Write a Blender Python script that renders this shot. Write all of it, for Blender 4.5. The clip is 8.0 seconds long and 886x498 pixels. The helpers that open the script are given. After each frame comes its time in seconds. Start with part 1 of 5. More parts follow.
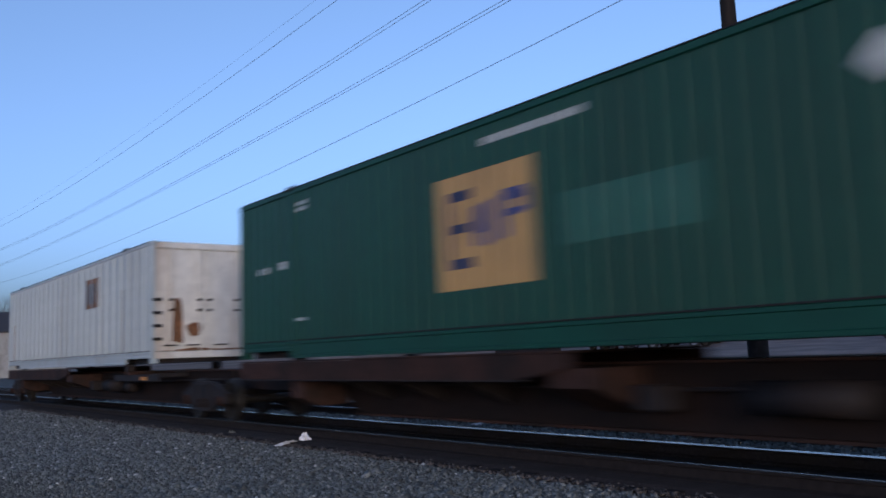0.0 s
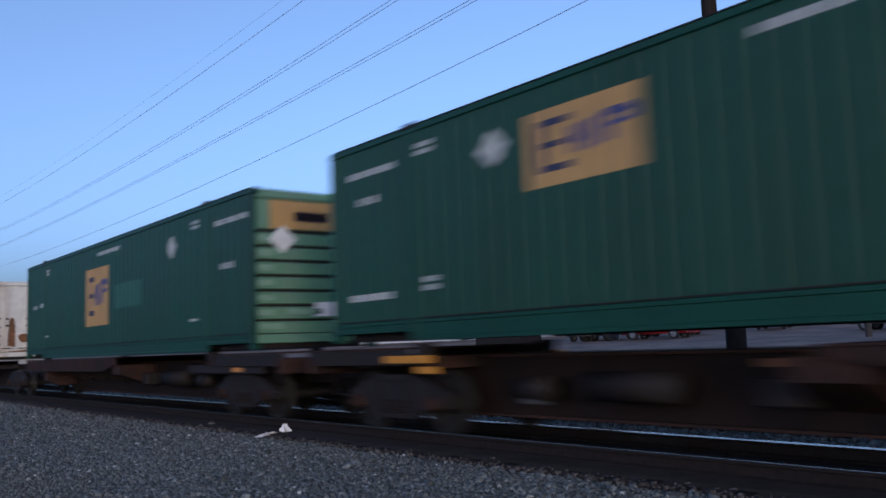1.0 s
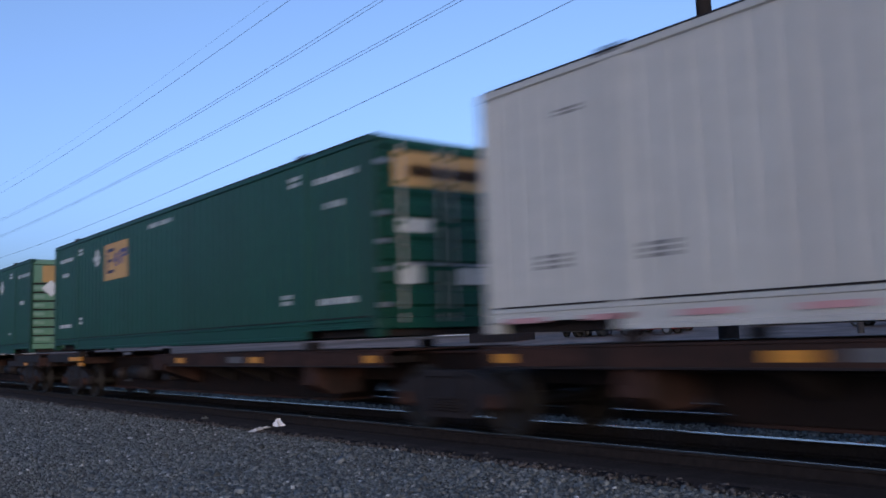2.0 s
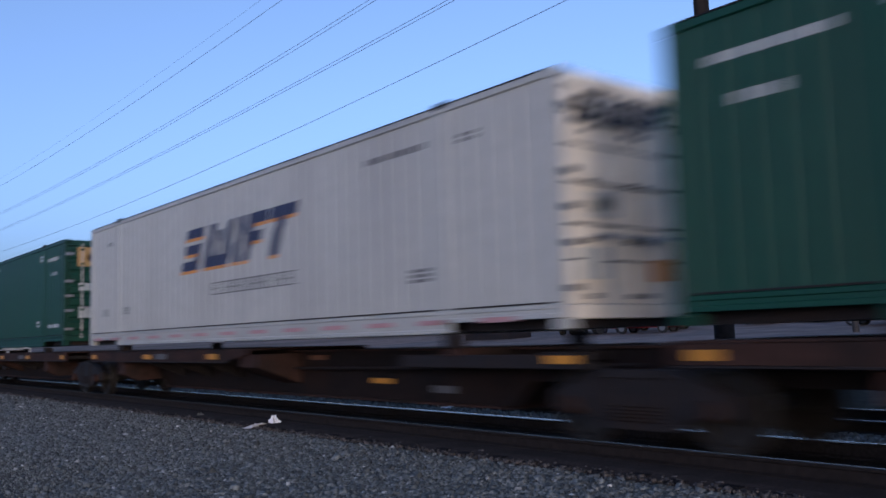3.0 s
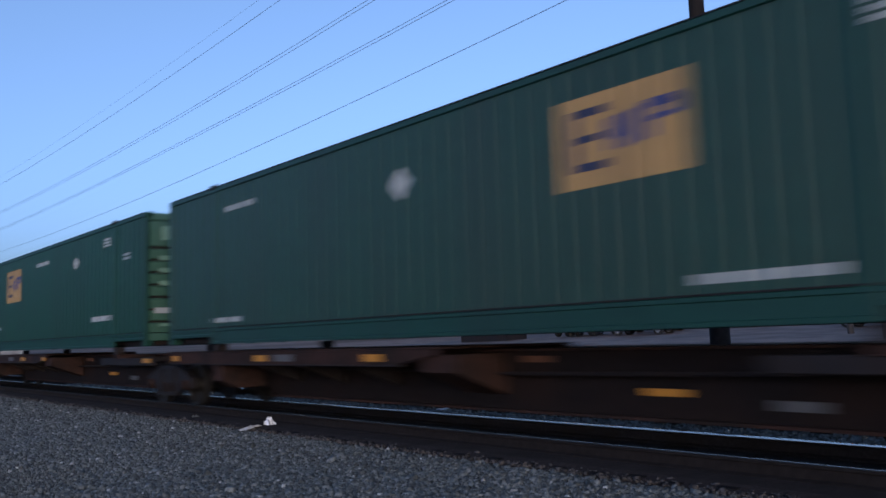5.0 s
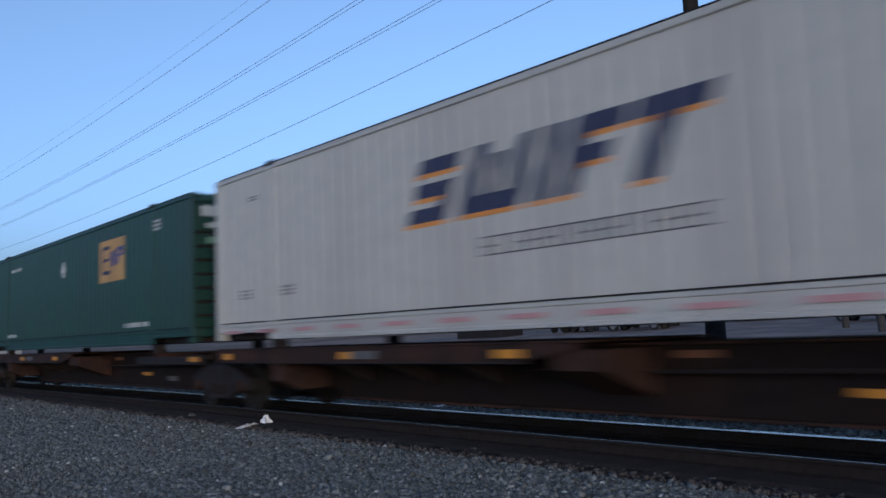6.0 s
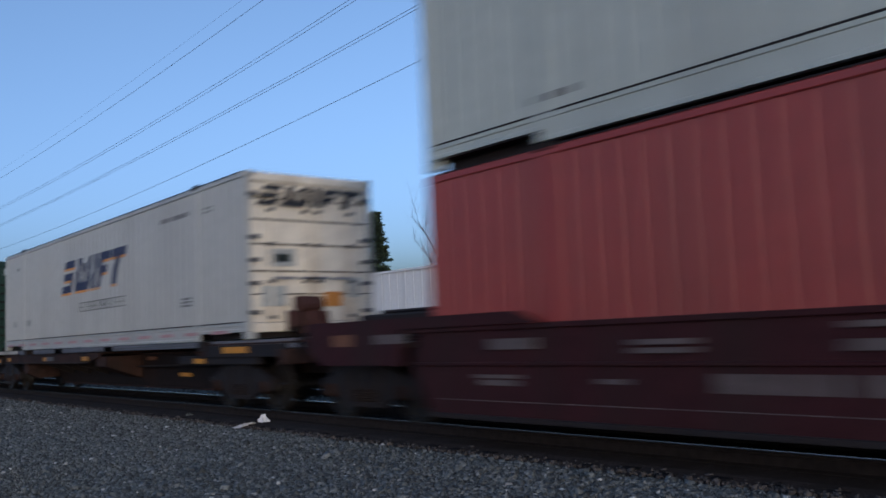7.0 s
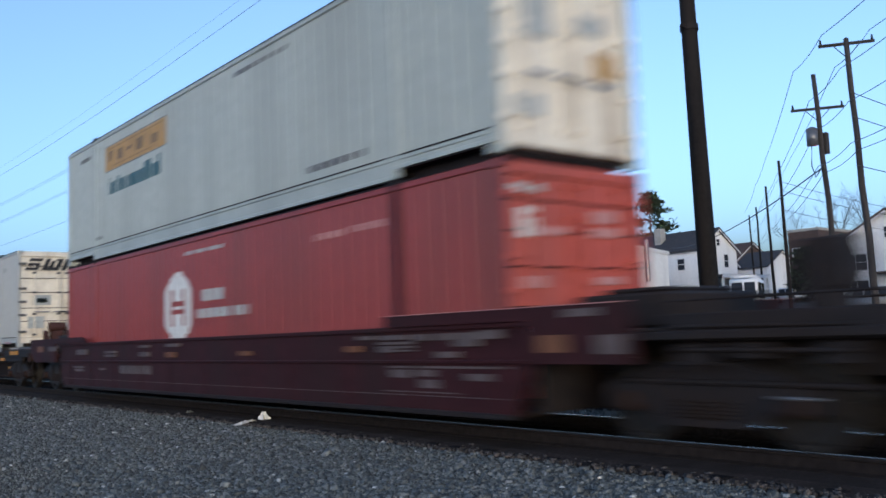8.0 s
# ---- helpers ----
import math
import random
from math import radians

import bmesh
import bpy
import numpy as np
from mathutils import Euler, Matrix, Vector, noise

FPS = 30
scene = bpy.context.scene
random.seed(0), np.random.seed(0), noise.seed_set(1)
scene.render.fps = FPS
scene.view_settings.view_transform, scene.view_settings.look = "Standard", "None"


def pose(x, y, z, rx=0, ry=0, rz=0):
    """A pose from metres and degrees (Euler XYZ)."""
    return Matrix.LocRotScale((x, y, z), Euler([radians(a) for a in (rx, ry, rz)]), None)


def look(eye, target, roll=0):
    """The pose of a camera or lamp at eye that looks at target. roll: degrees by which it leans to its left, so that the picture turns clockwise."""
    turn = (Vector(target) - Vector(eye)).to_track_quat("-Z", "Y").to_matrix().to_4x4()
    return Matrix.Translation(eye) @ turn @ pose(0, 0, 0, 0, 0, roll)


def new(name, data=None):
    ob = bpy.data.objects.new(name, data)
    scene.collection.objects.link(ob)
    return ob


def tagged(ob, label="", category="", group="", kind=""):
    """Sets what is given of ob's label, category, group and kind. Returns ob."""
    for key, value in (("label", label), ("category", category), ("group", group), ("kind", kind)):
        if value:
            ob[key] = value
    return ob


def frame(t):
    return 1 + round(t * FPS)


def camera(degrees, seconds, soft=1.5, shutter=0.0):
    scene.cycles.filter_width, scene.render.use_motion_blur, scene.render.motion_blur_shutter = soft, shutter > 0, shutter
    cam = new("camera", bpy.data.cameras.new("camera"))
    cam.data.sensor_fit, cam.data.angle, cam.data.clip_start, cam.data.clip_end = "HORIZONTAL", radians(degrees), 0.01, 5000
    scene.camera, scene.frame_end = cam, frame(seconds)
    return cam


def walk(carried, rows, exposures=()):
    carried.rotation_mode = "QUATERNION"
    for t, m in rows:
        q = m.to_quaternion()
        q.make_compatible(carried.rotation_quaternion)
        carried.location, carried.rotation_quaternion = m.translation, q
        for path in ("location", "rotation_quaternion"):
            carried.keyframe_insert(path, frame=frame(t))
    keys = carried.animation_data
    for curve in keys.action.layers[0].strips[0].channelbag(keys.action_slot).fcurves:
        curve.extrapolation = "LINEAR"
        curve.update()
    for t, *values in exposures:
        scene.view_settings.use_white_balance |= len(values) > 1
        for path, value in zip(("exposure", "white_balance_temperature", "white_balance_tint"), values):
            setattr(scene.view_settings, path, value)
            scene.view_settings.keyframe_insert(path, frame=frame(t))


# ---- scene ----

# World: the train runs along +Y, the near track's middle lies at x = TRACK, rail tops at z = 0, the eye above x = y = 0.
EYE = 1.183
TRACK = 8.17
TRACK_2 = 11.77
SPEED = 14.81
SECONDS = 8.0

# ---- camera ----
cam = camera(53.8, SECONDS, 1.6, 0.75)
VIEW = [(0.0, 6.90, 2.05, -36.90), (0.5, 6.61, 2.06, -37.64), (1.0, 6.29, 2.04, -38.15), (2.5, 5.87, 1.79, -38.67),
        (3.0, 5.78, 1.67, -38.83), (3.5, 5.78, 1.63, -39.08), (4.0, 5.82, 1.63, -39.09), (5.5, 5.88, 1.74, -39.15),
        (6.0, 5.67, 2.08, -39.36), (6.5, 5.55, 2.28, -39.49), (7.0, 5.54, 2.44, -39.56), (7.5, 5.42, 2.44, -39.76),
        (8.0, 5.40, 2.30, -39.53)]
walk(cam, [(t, pose(0, 0, EYE, 90 + p, r, y)) for t, p, r, y in VIEW],
     [(0.0, 4.2, 6600, 14), (1.2, 4.2, 6550, 15), (2.5, 4.25, 6550, 17), (4.0, 4.2, 6500, 18), (5.5, 4.2, 6600, 11), (6.5, 4.25, 6800, 8), (7.0, 4.0, 6800, 9), (7.5, 4.2, 6850, 9), (8.0, 4.65, 6950, 5)])

# ---- light ----
world = bpy.data.worlds.new("dusk")
world.use_nodes = True
scene.world = world
wn = world.node_tree.nodes
sky = wn.new("ShaderNodeTexSky")
sky.sky_type, sky.sun_disc = "NISHITA", False
sky.sun_elevation, sky.sun_rotation = radians(-1.2), radians(232)
sky.altitude, sky.air_density, sky.dust_density, sky.ozone_density = 0, 0.16, 3.9, 0.65
world.node_tree.links.new(sky.outputs[0], wn["Background"].inputs[0])
wn["Background"].inputs[1].default_value = 0.15
sun = new("sun", bpy.data.lights.new("sun", "SUN"))
sun.data.energy, sun.data.angle, sun.data.color = 0.055, radians(16), (1.0, 0.86, 0.70)
sun.matrix_world = look((0, 0, 60), (-math.sin(radians(200)) * 100, -math.cos(radians(200)) * 100, 60 - 9))


# ---- materials ----
def mat(name, base, rough=0.6, metal=0.0, grain=0.15, scale=8.0, second=None, amount=0.0, spots=2.0, bump=0.0,
        streak=False, island=0.0, each=0.0, spec=0.5):
    """Base colour with grain and larger stains of a second colour; streak: the stains run down."""
    m = bpy.data.materials.new(name)
    m.use_nodes = True
    n, l = m.node_tree.nodes, m.node_tree.links
    b = n["Principled BSDF"]
    b.inputs["Roughness"].default_value, b.inputs["Metallic"].default_value = rough, metal
    b.inputs["Specular IOR Level"].default_value = spec
    co = n.new("ShaderNodeTexCoord")

    def noise_at(sc, detail, stretch=(1, 1, 1)):
        mp = n.new("ShaderNodeMapping")
        mp.inputs["Scale"].default_value = stretch
        l.new(co.outputs["Object"], mp.inputs["Vector"])
        t = n.new("ShaderNodeTexNoise")
        t.inputs["Scale"].default_value, t.inputs["Detail"].default_value = sc, detail
        l.new(mp.outputs[0], t.inputs["Vector"])
        return t.outputs["Fac"]

    fine = noise_at(scale, 6)
    ramp = n.new("ShaderNodeMapRange")
    ramp.inputs["From Min"].default_value, ramp.inputs["From Max"].default_value = 0.3, 0.7
    ramp.inputs["To Min"].default_value, ramp.inputs["To Max"].default_value = 1 - grain, 1 + grain
    l.new(fine, ramp.inputs["Value"])
    value = ramp.outputs[0]
    for wanted, node, socket in ((island, "ShaderNodeNewGeometry", "Random Per Island"), (each, "ShaderNodeObjectInfo", "Random")):
        if wanted:
            g, r, mu = n.new(node), n.new("ShaderNodeMapRange"), n.new("ShaderNodeMath")
            r.inputs["To Min"].default_value, r.inputs["To Max"].default_value = 1 - wanted, 1 + wanted
            mu.operation = "MULTIPLY"
            l.new(g.outputs[socket], r.inputs["Value"])
            l.new(value, mu.inputs[0]), l.new(r.outputs[0], mu.inputs[1])
            value = mu.outputs[0]
    colour = n.new("ShaderNodeVectorMath")
    colour.operation = "SCALE"
    colour.inputs[0].default_value = base
    l.new(value, colour.inputs["Scale"])
    out = colour.outputs[0]
    if second:
        st = noise_at(spots, 5, (1, 1, 0.12) if streak else (1, 1, 1))
        r = n.new("ShaderNodeMapRange")
        r.inputs["From Min"].default_value, r.inputs["From Max"].default_value = 0.62 - amount * 0.3, 0.80 - amount * 0.2
        l.new(st, r.inputs["Value"])
        mix = n.new("ShaderNodeMix")
        mix.data_type = "RGBA"
        l.new(r.outputs[0], mix.inputs["Factor"])
        l.new(out, mix.inputs["A"])
        mix.inputs["B"].default_value = (*second, 1)
        out = mix.outputs["Result"]
    l.new(out, b.inputs["Base Color"])
    if bump:
        bp = n.new("ShaderNodeBump")
        bp.inputs["Strength"].default_value, bp.inputs["Distance"].default_value = 0.6, bump
        l.new(fine, bp.inputs["Height"]), l.new(bp.outputs[0], b.inputs["Normal"])
    return m


def glow(name, colour, strength):
    m = bpy.data.materials.new(name)
    m.use_nodes = True
    b = m.node_tree.nodes["Principled BSDF"]
    b.inputs["Base Color"].default_value = (*colour, 1)
    b.inputs["Emission Color"].default_value = (*colour, 1)
    b.inputs["Emission Strength"].default_value = strength
    return m


def glass(name, colour):
    m = bpy.data.materials.new(name)
    m.use_nodes = True
    b = m.node_tree.nodes["Principled BSDF"]
    b.inputs["Base Color"].default_value, b.inputs["Roughness"].default_value = (*colour, 1), 0.06
    b.inputs["Specular IOR Level"].default_value = 0.06
    return m


M = dict(
    green=mat("green_paint", (0.003, 0.051, 0.032), 0.45, 0, 0.12, 5, (0.005, 0.040, 0.025), 0.5, 0.9, 0.002, True, spec=0.32),
    # end wall green, much paler than green_paint
    green_door=mat("pale_green_end_wall", (0.09, 0.23, 0.14), 0.55, 0, 0.12, 6, (0.13, 0.23, 0.165), 0.5, 1.5, 0.002, True),
    hitch=mat("rust_red_steel", (0.06, 0.019, 0.016), 0.8, 0, 0.3, 9, (0.05, 0.02, 0.016), 0.5, 3),
    green_dusty=mat("dusty_green_paint", (0.006, 0.046, 0.033), 0.45, 0, 0.12, 5, (0.010, 0.038, 0.029), 0.5, 0.9, 0.002, True, spec=0.45),
    # red doors: stronger light on the rear end is put into this paler red
    red_door=mat("lit_red_door_paint", (0.47, 0.085, 0.062), 0.55, 0, 0.1, 6, (0.36, 0.08, 0.06), 0.5, 1.5, 0.002, True),
    # end wall green, between green_paint and green_door
    green_mid=mat("mid_green_end_wall", (0.035, 0.115, 0.075), 0.55, 0, 0.12, 6, (0.05, 0.12, 0.085), 0.5, 1.5, 0.002, True),
    green_light=mat("faded_green_paint", (0.006, 0.082, 0.056), 0.45, 0, 0.1, 5),
    white=mat("white_paint", (0.425, 0.43, 0.41), 0.4, 0, 0.06, 5, (0.35, 0.345, 0.33), 0.5, 0.8, 0.002, True),
    # rear doors: the warm, brighter light on them is painted in as cream
    cream=mat("lit_cream_door_paint", (0.82, 0.76, 0.65), 0.55, 0, 0.08, 6, (0.40, 0.31, 0.22), 0.5, 1.8, 0.002, True),
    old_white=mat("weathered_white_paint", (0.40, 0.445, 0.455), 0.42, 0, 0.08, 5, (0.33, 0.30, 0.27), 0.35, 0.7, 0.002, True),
    # old_white brightened for its doors, with the light on that end painted in
    old_door=mat("lit_weathered_white_door_paint", (0.66, 0.64, 0.59), 0.5, 0, 0.1, 5, (0.40, 0.30, 0.22), 0.35, 0.9, 0.002, True),
    grey=mat("grey_container_paint", (0.40, 0.445, 0.42), 0.42, 0, 0.07, 5, (0.31, 0.34, 0.32), 0.55, 0.8, 0.002, True),
    red=mat("red_container_paint", (0.275, 0.038, 0.033), 0.4, 0, 0.1, 5, (0.19, 0.036, 0.030), 0.5, 0.9, 0.002, True),
    maroon=mat("maroon_car_paint", (0.037, 0.0095, 0.0115), 0.6, 0, 0.3, 6, (0.028, 0.012, 0.012), 0.6, 1.5, 0.003, True, spec=0.17),
    rust=mat("rusty_brown_steel", (0.044, 0.022, 0.0175), 0.8, 0, 0.4, 9, (0.018, 0.013, 0.012), 0.7, 2.0, 0.004, spec=0.15),
    dark=mat("grimy_black_steel", (0.018, 0.0155, 0.017), 0.65, 0, 0.35, 10, (0.022, 0.015, 0.013), 0.6, 2.5, 0.004, spec=0.2),
    # centre sill steel, darker than the other black steel
    sill=mat("dark_sill_steel", (0.012, 0.009, 0.009), 0.75, 0, 0.4, 10, (0.020, 0.012, 0.010), 0.6, 1.5, 0.004, spec=0.12),
    wheel=mat("wheel_steel", (0.018, 0.015, 0.013), 0.6, 0.3, 0.3, 9),
    galv=mat("dull_galvanised_steel", (0.30, 0.30, 0.31), 0.45, 0.8, 0.2, 12),
    rail=mat("brown_rail_side", (0.017, 0.0135, 0.013), 0.9, 0, 0.3, 12, spec=0.15),
    head=mat("polished_rail_head", (0.62, 0.62, 0.63), 0.16, 1.0, 0.06, 30),
    tie=mat("weathered_timber_tie", (0.030, 0.023, 0.020), 0.9, 0, 0.35, 14, (0.016, 0.013, 0.012), 0.6, 3, 0.006, False, 0, 0.35, spec=0.12),
    bed=mat("brown_dusty_trackbed", (0.043, 0.033, 0.031), 0.95, 0, 0.4, 25, (0.030, 0.024, 0.022), 0.6, 2.5, 0.012, spec=0.15),
    # near-black that paints in the shade under the train
    shade_black=mat("shade_black_track", (0.018, 0.017, 0.019), 0.95, 0, 0.4, 25, (0.016, 0.014, 0.013), 0.5, 2.5, 0.012, spec=0.05),
    stone=mat("ballast_stone", (0.140, 0.146, 0.139), 0.85, 0, 0.3, 30, None, 0, 2, 0.003, False, 0.55, spec=0.2),
    stone_brown=mat("dusty_brown_stone", (0.075, 0.066, 0.062), 0.9, 0, 0.3, 30, None, 0, 2, 0.003, False, 0.5, spec=0.15),
    stone_pale=mat("pale_ballast_stone", (0.42, 0.42, 0.40), 0.8, 0, 0.2, 30, None, 0, 2, 0.003, False, 0.3, spec=0.3),
    # ballast between the rails, with the train's shade put into its colour
    stone_dark=mat("shaded_ballast_stone", (0.014, 0.013, 0.014), 0.9, 0, 0.3, 30, None, 0, 2, 0.003, False, 0.4, spec=0.1),
    ground=mat("dirt_and_cinders", (0.082, 0.083, 0.080), 0.95, 0, 0.4, 22, (0.115, 0.112, 0.106), 0.5, 0.35, 0.02, spec=0.1),
    field=mat("pale_dry_field", (0.25, 0.17, 0.135), 0.95, 0, 0.3, 0.8, (0.11, 0.08, 0.06), 0.7, 0.06, spec=0.1),
    asphalt=mat("worn_pale_asphalt", (0.20, 0.135, 0.11), 0.9, 0, 0.3, 9, (0.085, 0.058, 0.048), 0.9, 0.5, 0.004),
    concrete=mat("pale_concrete", (0.35, 0.34, 0.32), 0.9, 0, 0.12, 6, (0.25, 0.24, 0.22), 0.5, 1, 0.004),
    weeds=mat("dark_cinder_verge", (0.036, 0.034, 0.027), 1.0, 0, 0.4, 5, (0.055, 0.050, 0.036), 0.5, 0.5, 0.02, spec=0.05),
    yellow=mat("yellow_logo_vinyl", (0.43, 0.255, 0.09), 0.5, 0, 0.06, 6, (0.34, 0.20, 0.075), 0.4, 1.5),
    reflector=mat("yellow_reflective_tape", (0.55, 0.23, 0.025), 0.4, 0, 0.15, 12),
    tape_red=mat("red_reflective_tape", (0.45, 0.24, 0.25), 0.4, 0, 0.1, 12),
    navy=mat("navy_vinyl", (0.016, 0.022, 0.065), 0.5, 0, 0.1, 6),
    blue=mat("blue_vinyl", (0.040, 0.050, 0.16), 0.5, 0, 0.1, 6),
    orange=mat("orange_vinyl", (0.60, 0.24, 0.05), 0.5, 0, 0.1, 6),
    brown_ink=mat("brown_lettering_vinyl", (0.15, 0.10, 0.05), 0.5, 0, 0.1, 6),
    ink=mat("black_vinyl", (0.02, 0.02, 0.024), 0.5, 0, 0.1, 6),
    signwhite=mat("white_sign_vinyl", (0.60, 0.62, 0.62), 0.55, 0, 0.1, 8),
    mark=mat("white_stencil", (0.40, 0.43, 0.43), 0.6, 0, 0.15, 12),
    palegreen=mat("pale_green_stencil", (0.17, 0.30, 0.22), 0.6, 0, 0.15, 12),
    pinkmark=mat("faded_pink_stencil", (0.46, 0.22, 0.21), 0.6, 0, 0.15, 12),
    greymark=mat("grey_stencil", (0.09, 0.09, 0.095), 0.6, 0, 0.15, 12),
    teal=mat("dark_teal_vinyl", (0.03, 0.10, 0.12), 0.5, 0, 0.1, 6),
    rustpatch=mat("rust_patch", (0.21, 0.09, 0.04), 0.9, 0, 0.4, 10, (0.12, 0.06, 0.03), 0.6, 4),
    pole=mat("creosoted_pole_wood", (0.014, 0.012, 0.012), 0.85, 0, 0.3, 9, (0.020, 0.016, 0.015), 0.6, 3, 0.006, True, spec=0.2),
    pole_grey=mat("weathered_pole_wood", (0.050, 0.043, 0.041), 0.9, 0, 0.25, 9, (0.034, 0.030, 0.029), 0.6, 3, 0.006, True),
    wire=mat("black_wire", (0.045, 0.045, 0.05), 0.6),
    siding=mat("white_siding", (0.82, 0.82, 0.82), 0.7, 0, 0.05, 4, (0.72, 0.72, 0.72), 0.4, 0.6, 0.002, True),
    metal_wall=mat("pale_metal_cladding", (0.70, 0.71, 0.72), 0.5, 0, 0.05, 4, (0.60, 0.61, 0.62), 0.4, 0.5, 0, True),
    brick=mat("dark_red_brick", (0.070, 0.046, 0.042), 0.9, 0, 0.3, 12, (0.055, 0.04, 0.037), 0.5, 2),
    shingle=mat("dark_shingles", (0.040, 0.040, 0.046), 0.9, 0, 0.25, 9, (0.06, 0.05, 0.05), 0.5, 2),
    shingle_brown=mat("brown_shingles", (0.075, 0.045, 0.036), 0.9, 0, 0.25, 9),
    pane=glass("window_pane", (0.03, 0.035, 0.045)),
    frame_white=mat("white_trim", (0.7, 0.7, 0.7), 0.6, 0, 0.05, 6),
    shutter=mat("dark_shutter", (0.03, 0.04, 0.05), 0.6, 0, 0.1, 8),
    car_white=mat("white_car_paint", (0.74, 0.75, 0.77), 0.3, 0, 0.03, 4),
    car_red=mat("red_car_paint", (0.25, 0.015, 0.02), 0.3, 0, 0.05, 4),
    car_dark=mat("dark_blue_car_paint", (0.02, 0.025, 0.045), 0.3, 0, 0.05, 4),
    car_grey=mat("silver_car_paint", (0.16, 0.165, 0.18), 0.3, 0.3, 0.05, 4),
    tyre=mat("tyre_rubber", (0.018, 0.018, 0.018), 0.9, 0, 0.2, 8),
    lift_white=mat("cream_boom_paint", (0.62, 0.60, 0.48), 0.5, 0, 0.08, 6),
    lift_red=mat("red_machine_paint", (0.55, 0.045, 0.03), 0.5, 0, 0.1, 6),
    needle=mat("evergreen_needles", (0.030, 0.050, 0.024), 0.9, 0, 0.4, 3, None, 0, 2, 0, False, 0.4),
    bark=mat("grey_bark", (0.10, 0.08, 0.07), 0.95, 0, 0.3, 8),
    paper=mat("torn_white_plastic", (0.75, 0.75, 0.77), 0.6, 0, 0.08, 20),
    lamp_red=glow("lit_red_signal", (1.0, 0.06, 0.05), 4.0),
    twig=mat("bare_twigs", (0.11, 0.085, 0.085), 0.95, 0, 0.2, 8),
    haze=mat("far_wooded_hill", (0.09, 0.09, 0.095), 1.0, 0, 0.3, 0.15, (0.06, 0.065, 0.06), 0.6, 0.03),
)


# ---- mesh helpers ----
def part(name, bm, material, parent, label="", smooth=False):
    """One mesh object from a bmesh, or from a mesh that is shared."""
    if isinstance(bm, bpy.types.Mesh):
        me = bm
    else:
        me = bpy.data.meshes.new(name)
        bmesh.ops.recalc_face_normals(bm, faces=bm.faces)
        bm.to_mesh(me)
        bm.free()
        me.materials.append(material)
        if smooth:
            for p in me.polygons:
                p.use_smooth = True
    ob = new(name, me)
    ob.parent = parent
    return tagged(ob, label) if label else ob


def thing(name, label, category, group="", kind=""):
    ob = new(name)
    ob.empty_display_size = 0.2
    return tagged(ob, label, category, group, kind)


def box(bm, x0, x1, y0, y1, z0, z1, bevel=0.0):
    v = [bm.verts.new((x, y, z)) for x in (x0, x1) for y in (y0, y1) for z in (z0, z1)]
    f = [bm.faces.new([v[i] for i in q]) for q in ((0, 1, 3, 2), (4, 6, 7, 5), (0, 4, 5, 1), (2, 3, 7, 6), (0, 2, 6, 4), (1, 5, 7, 3))]
    if bevel:
        bmesh.ops.bevel(bm, geom=list({e for q in f for e in q.edges}), offset=bevel, segments=1, affect="EDGES")
    return bm


def boxes(*rows, bevel=0.0):
    bm = bmesh.new()
    for r in rows:
        box(bm, *r, bevel=bevel)
    return bm


def prism(pts, axis, a, b, bm=None):
    """Extrude a polygon: pts are (y, z) for axis x, (x, z) for axis y, (x, y) for axis z."""
    bm = bm or bmesh.new()
    put = {"x": lambda p, d: (d, p[0], p[1]), "y": lambda p, d: (p[0], d, p[1]), "z": lambda p, d: (p[0], p[1], d)}[axis]
    lo, hi = [bm.verts.new(put(p, a)) for p in pts], [bm.verts.new(put(p, b)) for p in pts]
    bm.faces.new(lo[::-1]), bm.faces.new(hi)
    for i in range(len(pts)):
        j = (i + 1) % len(pts)
        bm.faces.new((lo[i], lo[j], hi[j], hi[i]))
    return bm


def tube(bm, a, b, r0, r1=None, sides=10, caps=True):
    a, b = Vector(a), Vector(b)
    r1 = r0 if r1 is None else r1
    q = (b - a).to_track_quat("Z", "Y")
    rings = []
    for p, r in ((a, r0), (b, r1)):
        rings.append([bm.verts.new(p + q @ Vector((r * math.cos(k * math.tau / sides), r * math.sin(k * math.tau / sides), 0))) for k in range(sides)])
    for k in range(sides):
        bm.faces.new((rings[0][k], rings[0][(k + 1) % sides], rings[1][(k + 1) % sides], rings[1][k]))
    if caps:
        bm.faces.new(rings[0][::-1]), bm.faces.new(rings[1])
    return bm


def lathe_x(bm, profile, sides=24):
    """Turn (x, radius) round the X axis; the profile closes on itself."""
    rings = [[bm.verts.new((x, r * math.cos(k * math.tau / sides), r * math.sin(k * math.tau / sides))) for k in range(sides)] for x, r in profile]
    for i in range(len(rings)):
        a, b = rings[i], rings[(i + 1) % len(rings)]
        for k in range(sides):
            bm.faces.new((a[k], a[(k + 1) % sides], b[(k + 1) % sides], b[k]))
    return bm


def wire_mesh(bm, pts, r, sides=5):
    """One unbroken tube along the points."""
    pts = [Vector(p) for p in pts]
    rings = []
    for k, p in enumerate(pts):
        q = (pts[min(k + 1, len(pts) - 1)] - pts[max(k - 1, 0)]).to_track_quat("Z", "Y")
        rings.append([bm.verts.new(p + q @ Vector((r * math.cos(i * math.tau / sides), r * math.sin(i * math.tau / sides), 0))) for i in range(sides)])
    for a, b in zip(rings, rings[1:]):
        for i in range(sides):
            bm.faces.new((a[i], a[i - sides + 1], b[i - sides + 1], b[i]))
    return bm


